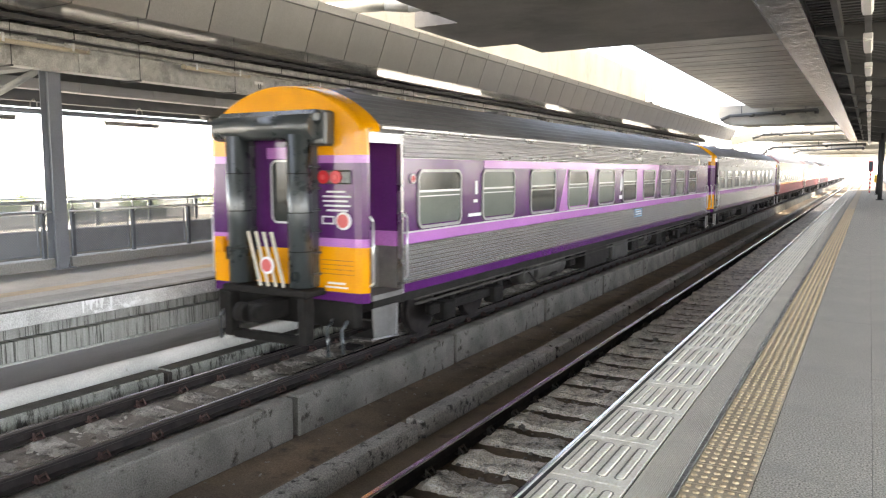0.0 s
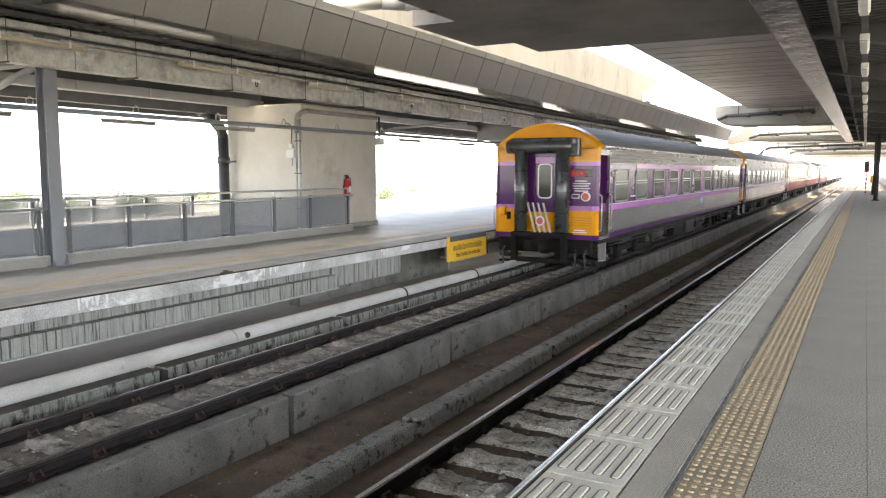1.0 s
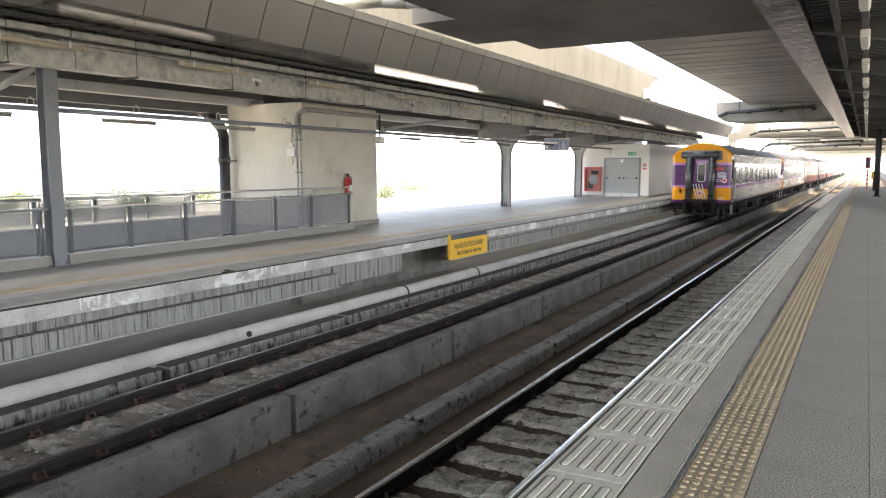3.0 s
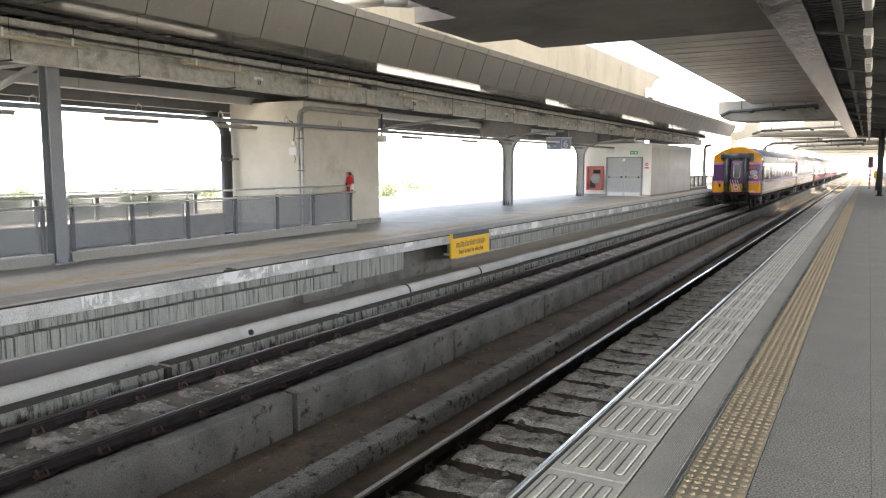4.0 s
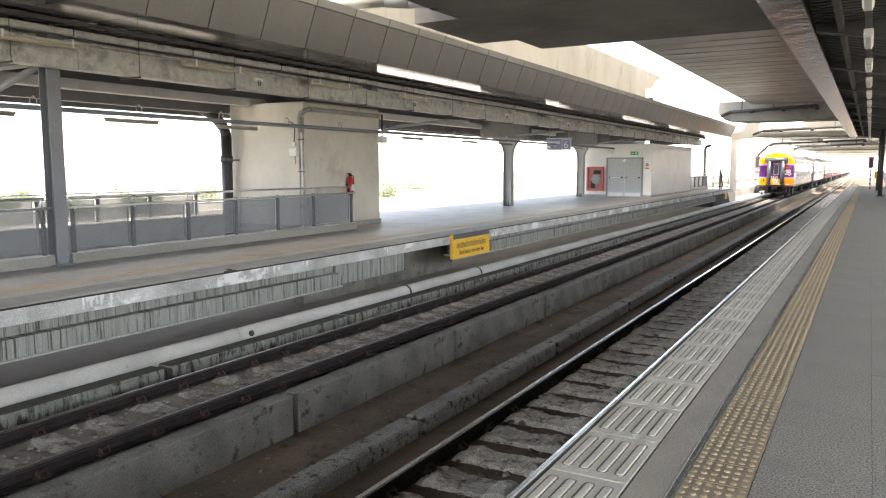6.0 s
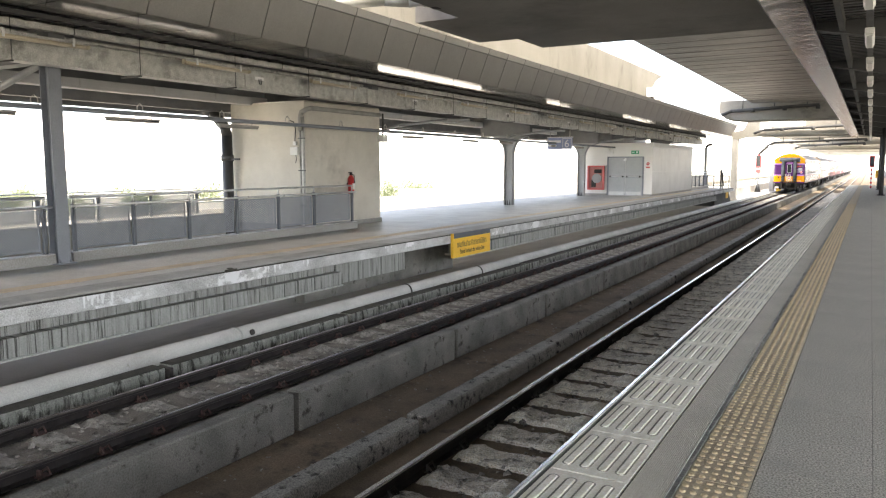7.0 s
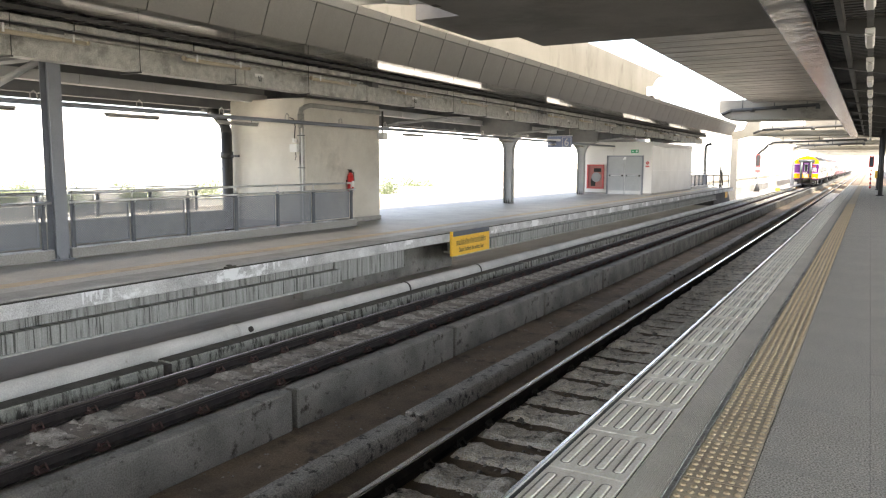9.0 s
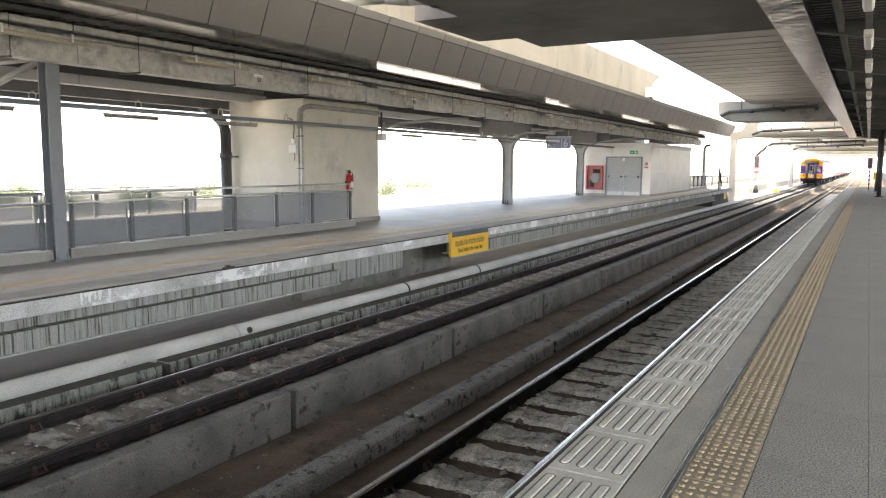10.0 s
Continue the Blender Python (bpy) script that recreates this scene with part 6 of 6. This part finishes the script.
    for y in (1.3, 6.2, 11.6, 17.2):
        part("roof_vent", boxes((-0.28, 0.28, y, y + 0.5, 3.74, 3.86), bevel=0.03), T_ROOF, c, "low roof ventilator")
    bogie(c, 3.6)
    bogie(c, CL - 3.6)
    part("air_tank", tube(bms(), (0.85, 6.4, 0.62), (0.85, 8.0, 0.62), 0.26, 18), TANK, c, "dusty grey air tank")
    part("battery_box", boxes((0.55, 1.22, 9.0, 10.6, 0.36, 0.84), bevel=0.02), UNDER, c)
    part("equipment_box", boxes((0.5, 1.2, 11.2, 12.6, 0.34, 0.84), bevel=0.02), TANK, c)
    part("equipment_box", boxes((0.45, 1.15, 13.2, 13.9, 0.42, 0.84), bevel=0.02), UNDER, c)
    part("water_tank", tube(bms(), (0.7, 14.4, 0.58), (0.7, 16.4, 0.58), 0.28, 18), TANK, c)
    part("truss_rod", tube(bms(), (1.15, 5.6, 0.80), (1.15, 6.3, 0.38), 0.02, 6), UNDER, c)
    part("truss_rod", tube(bms(), (1.15, 6.3, 0.38), (1.15, 16.8, 0.38), 0.02, 6), UNDER, c)
    part("truss_rod", tube(bms(), (1.15, 16.8, 0.38), (1.15, 17.6, 0.80), 0.02, 6), UNDER, c)
    return c


T_SMOOTH_DARK = shader("dull_step_steel", (0.22, 0.212, 0.20), (0.15, 0.143, 0.135), 0.5, metal=0.5, size=4, bump=0.1)
SIGN_BLUE_PALE = shader("pale_blue_plate", (0.22, 0.45, 0.68), (0.2, 0.4, 0.6), 0.4, bump=0)
PITCH = 24.5
first = coach("purple")
second = coach("silver")
third = coach("maroon")
TRAIN = [first, second, third]
for k in range(3, 9):
    TRAIN.append(copy_thing(third if k in (3, 4) else second, pose(-6.88, 7.9 + PITCH * k, RAILZ)))


def motions():
    """The train pulls away, gathering speed, along the far track."""
    for k, c in enumerate(TRAIN):
        rows = []
        for j in range(21):
            t = j * 0.5
            rows.append((t, pose(-6.88, 7.69 + 9.53 * t + 0.118 * t * t + PITCH * k, RAILZ)))
        walk(c, rows)


motions()
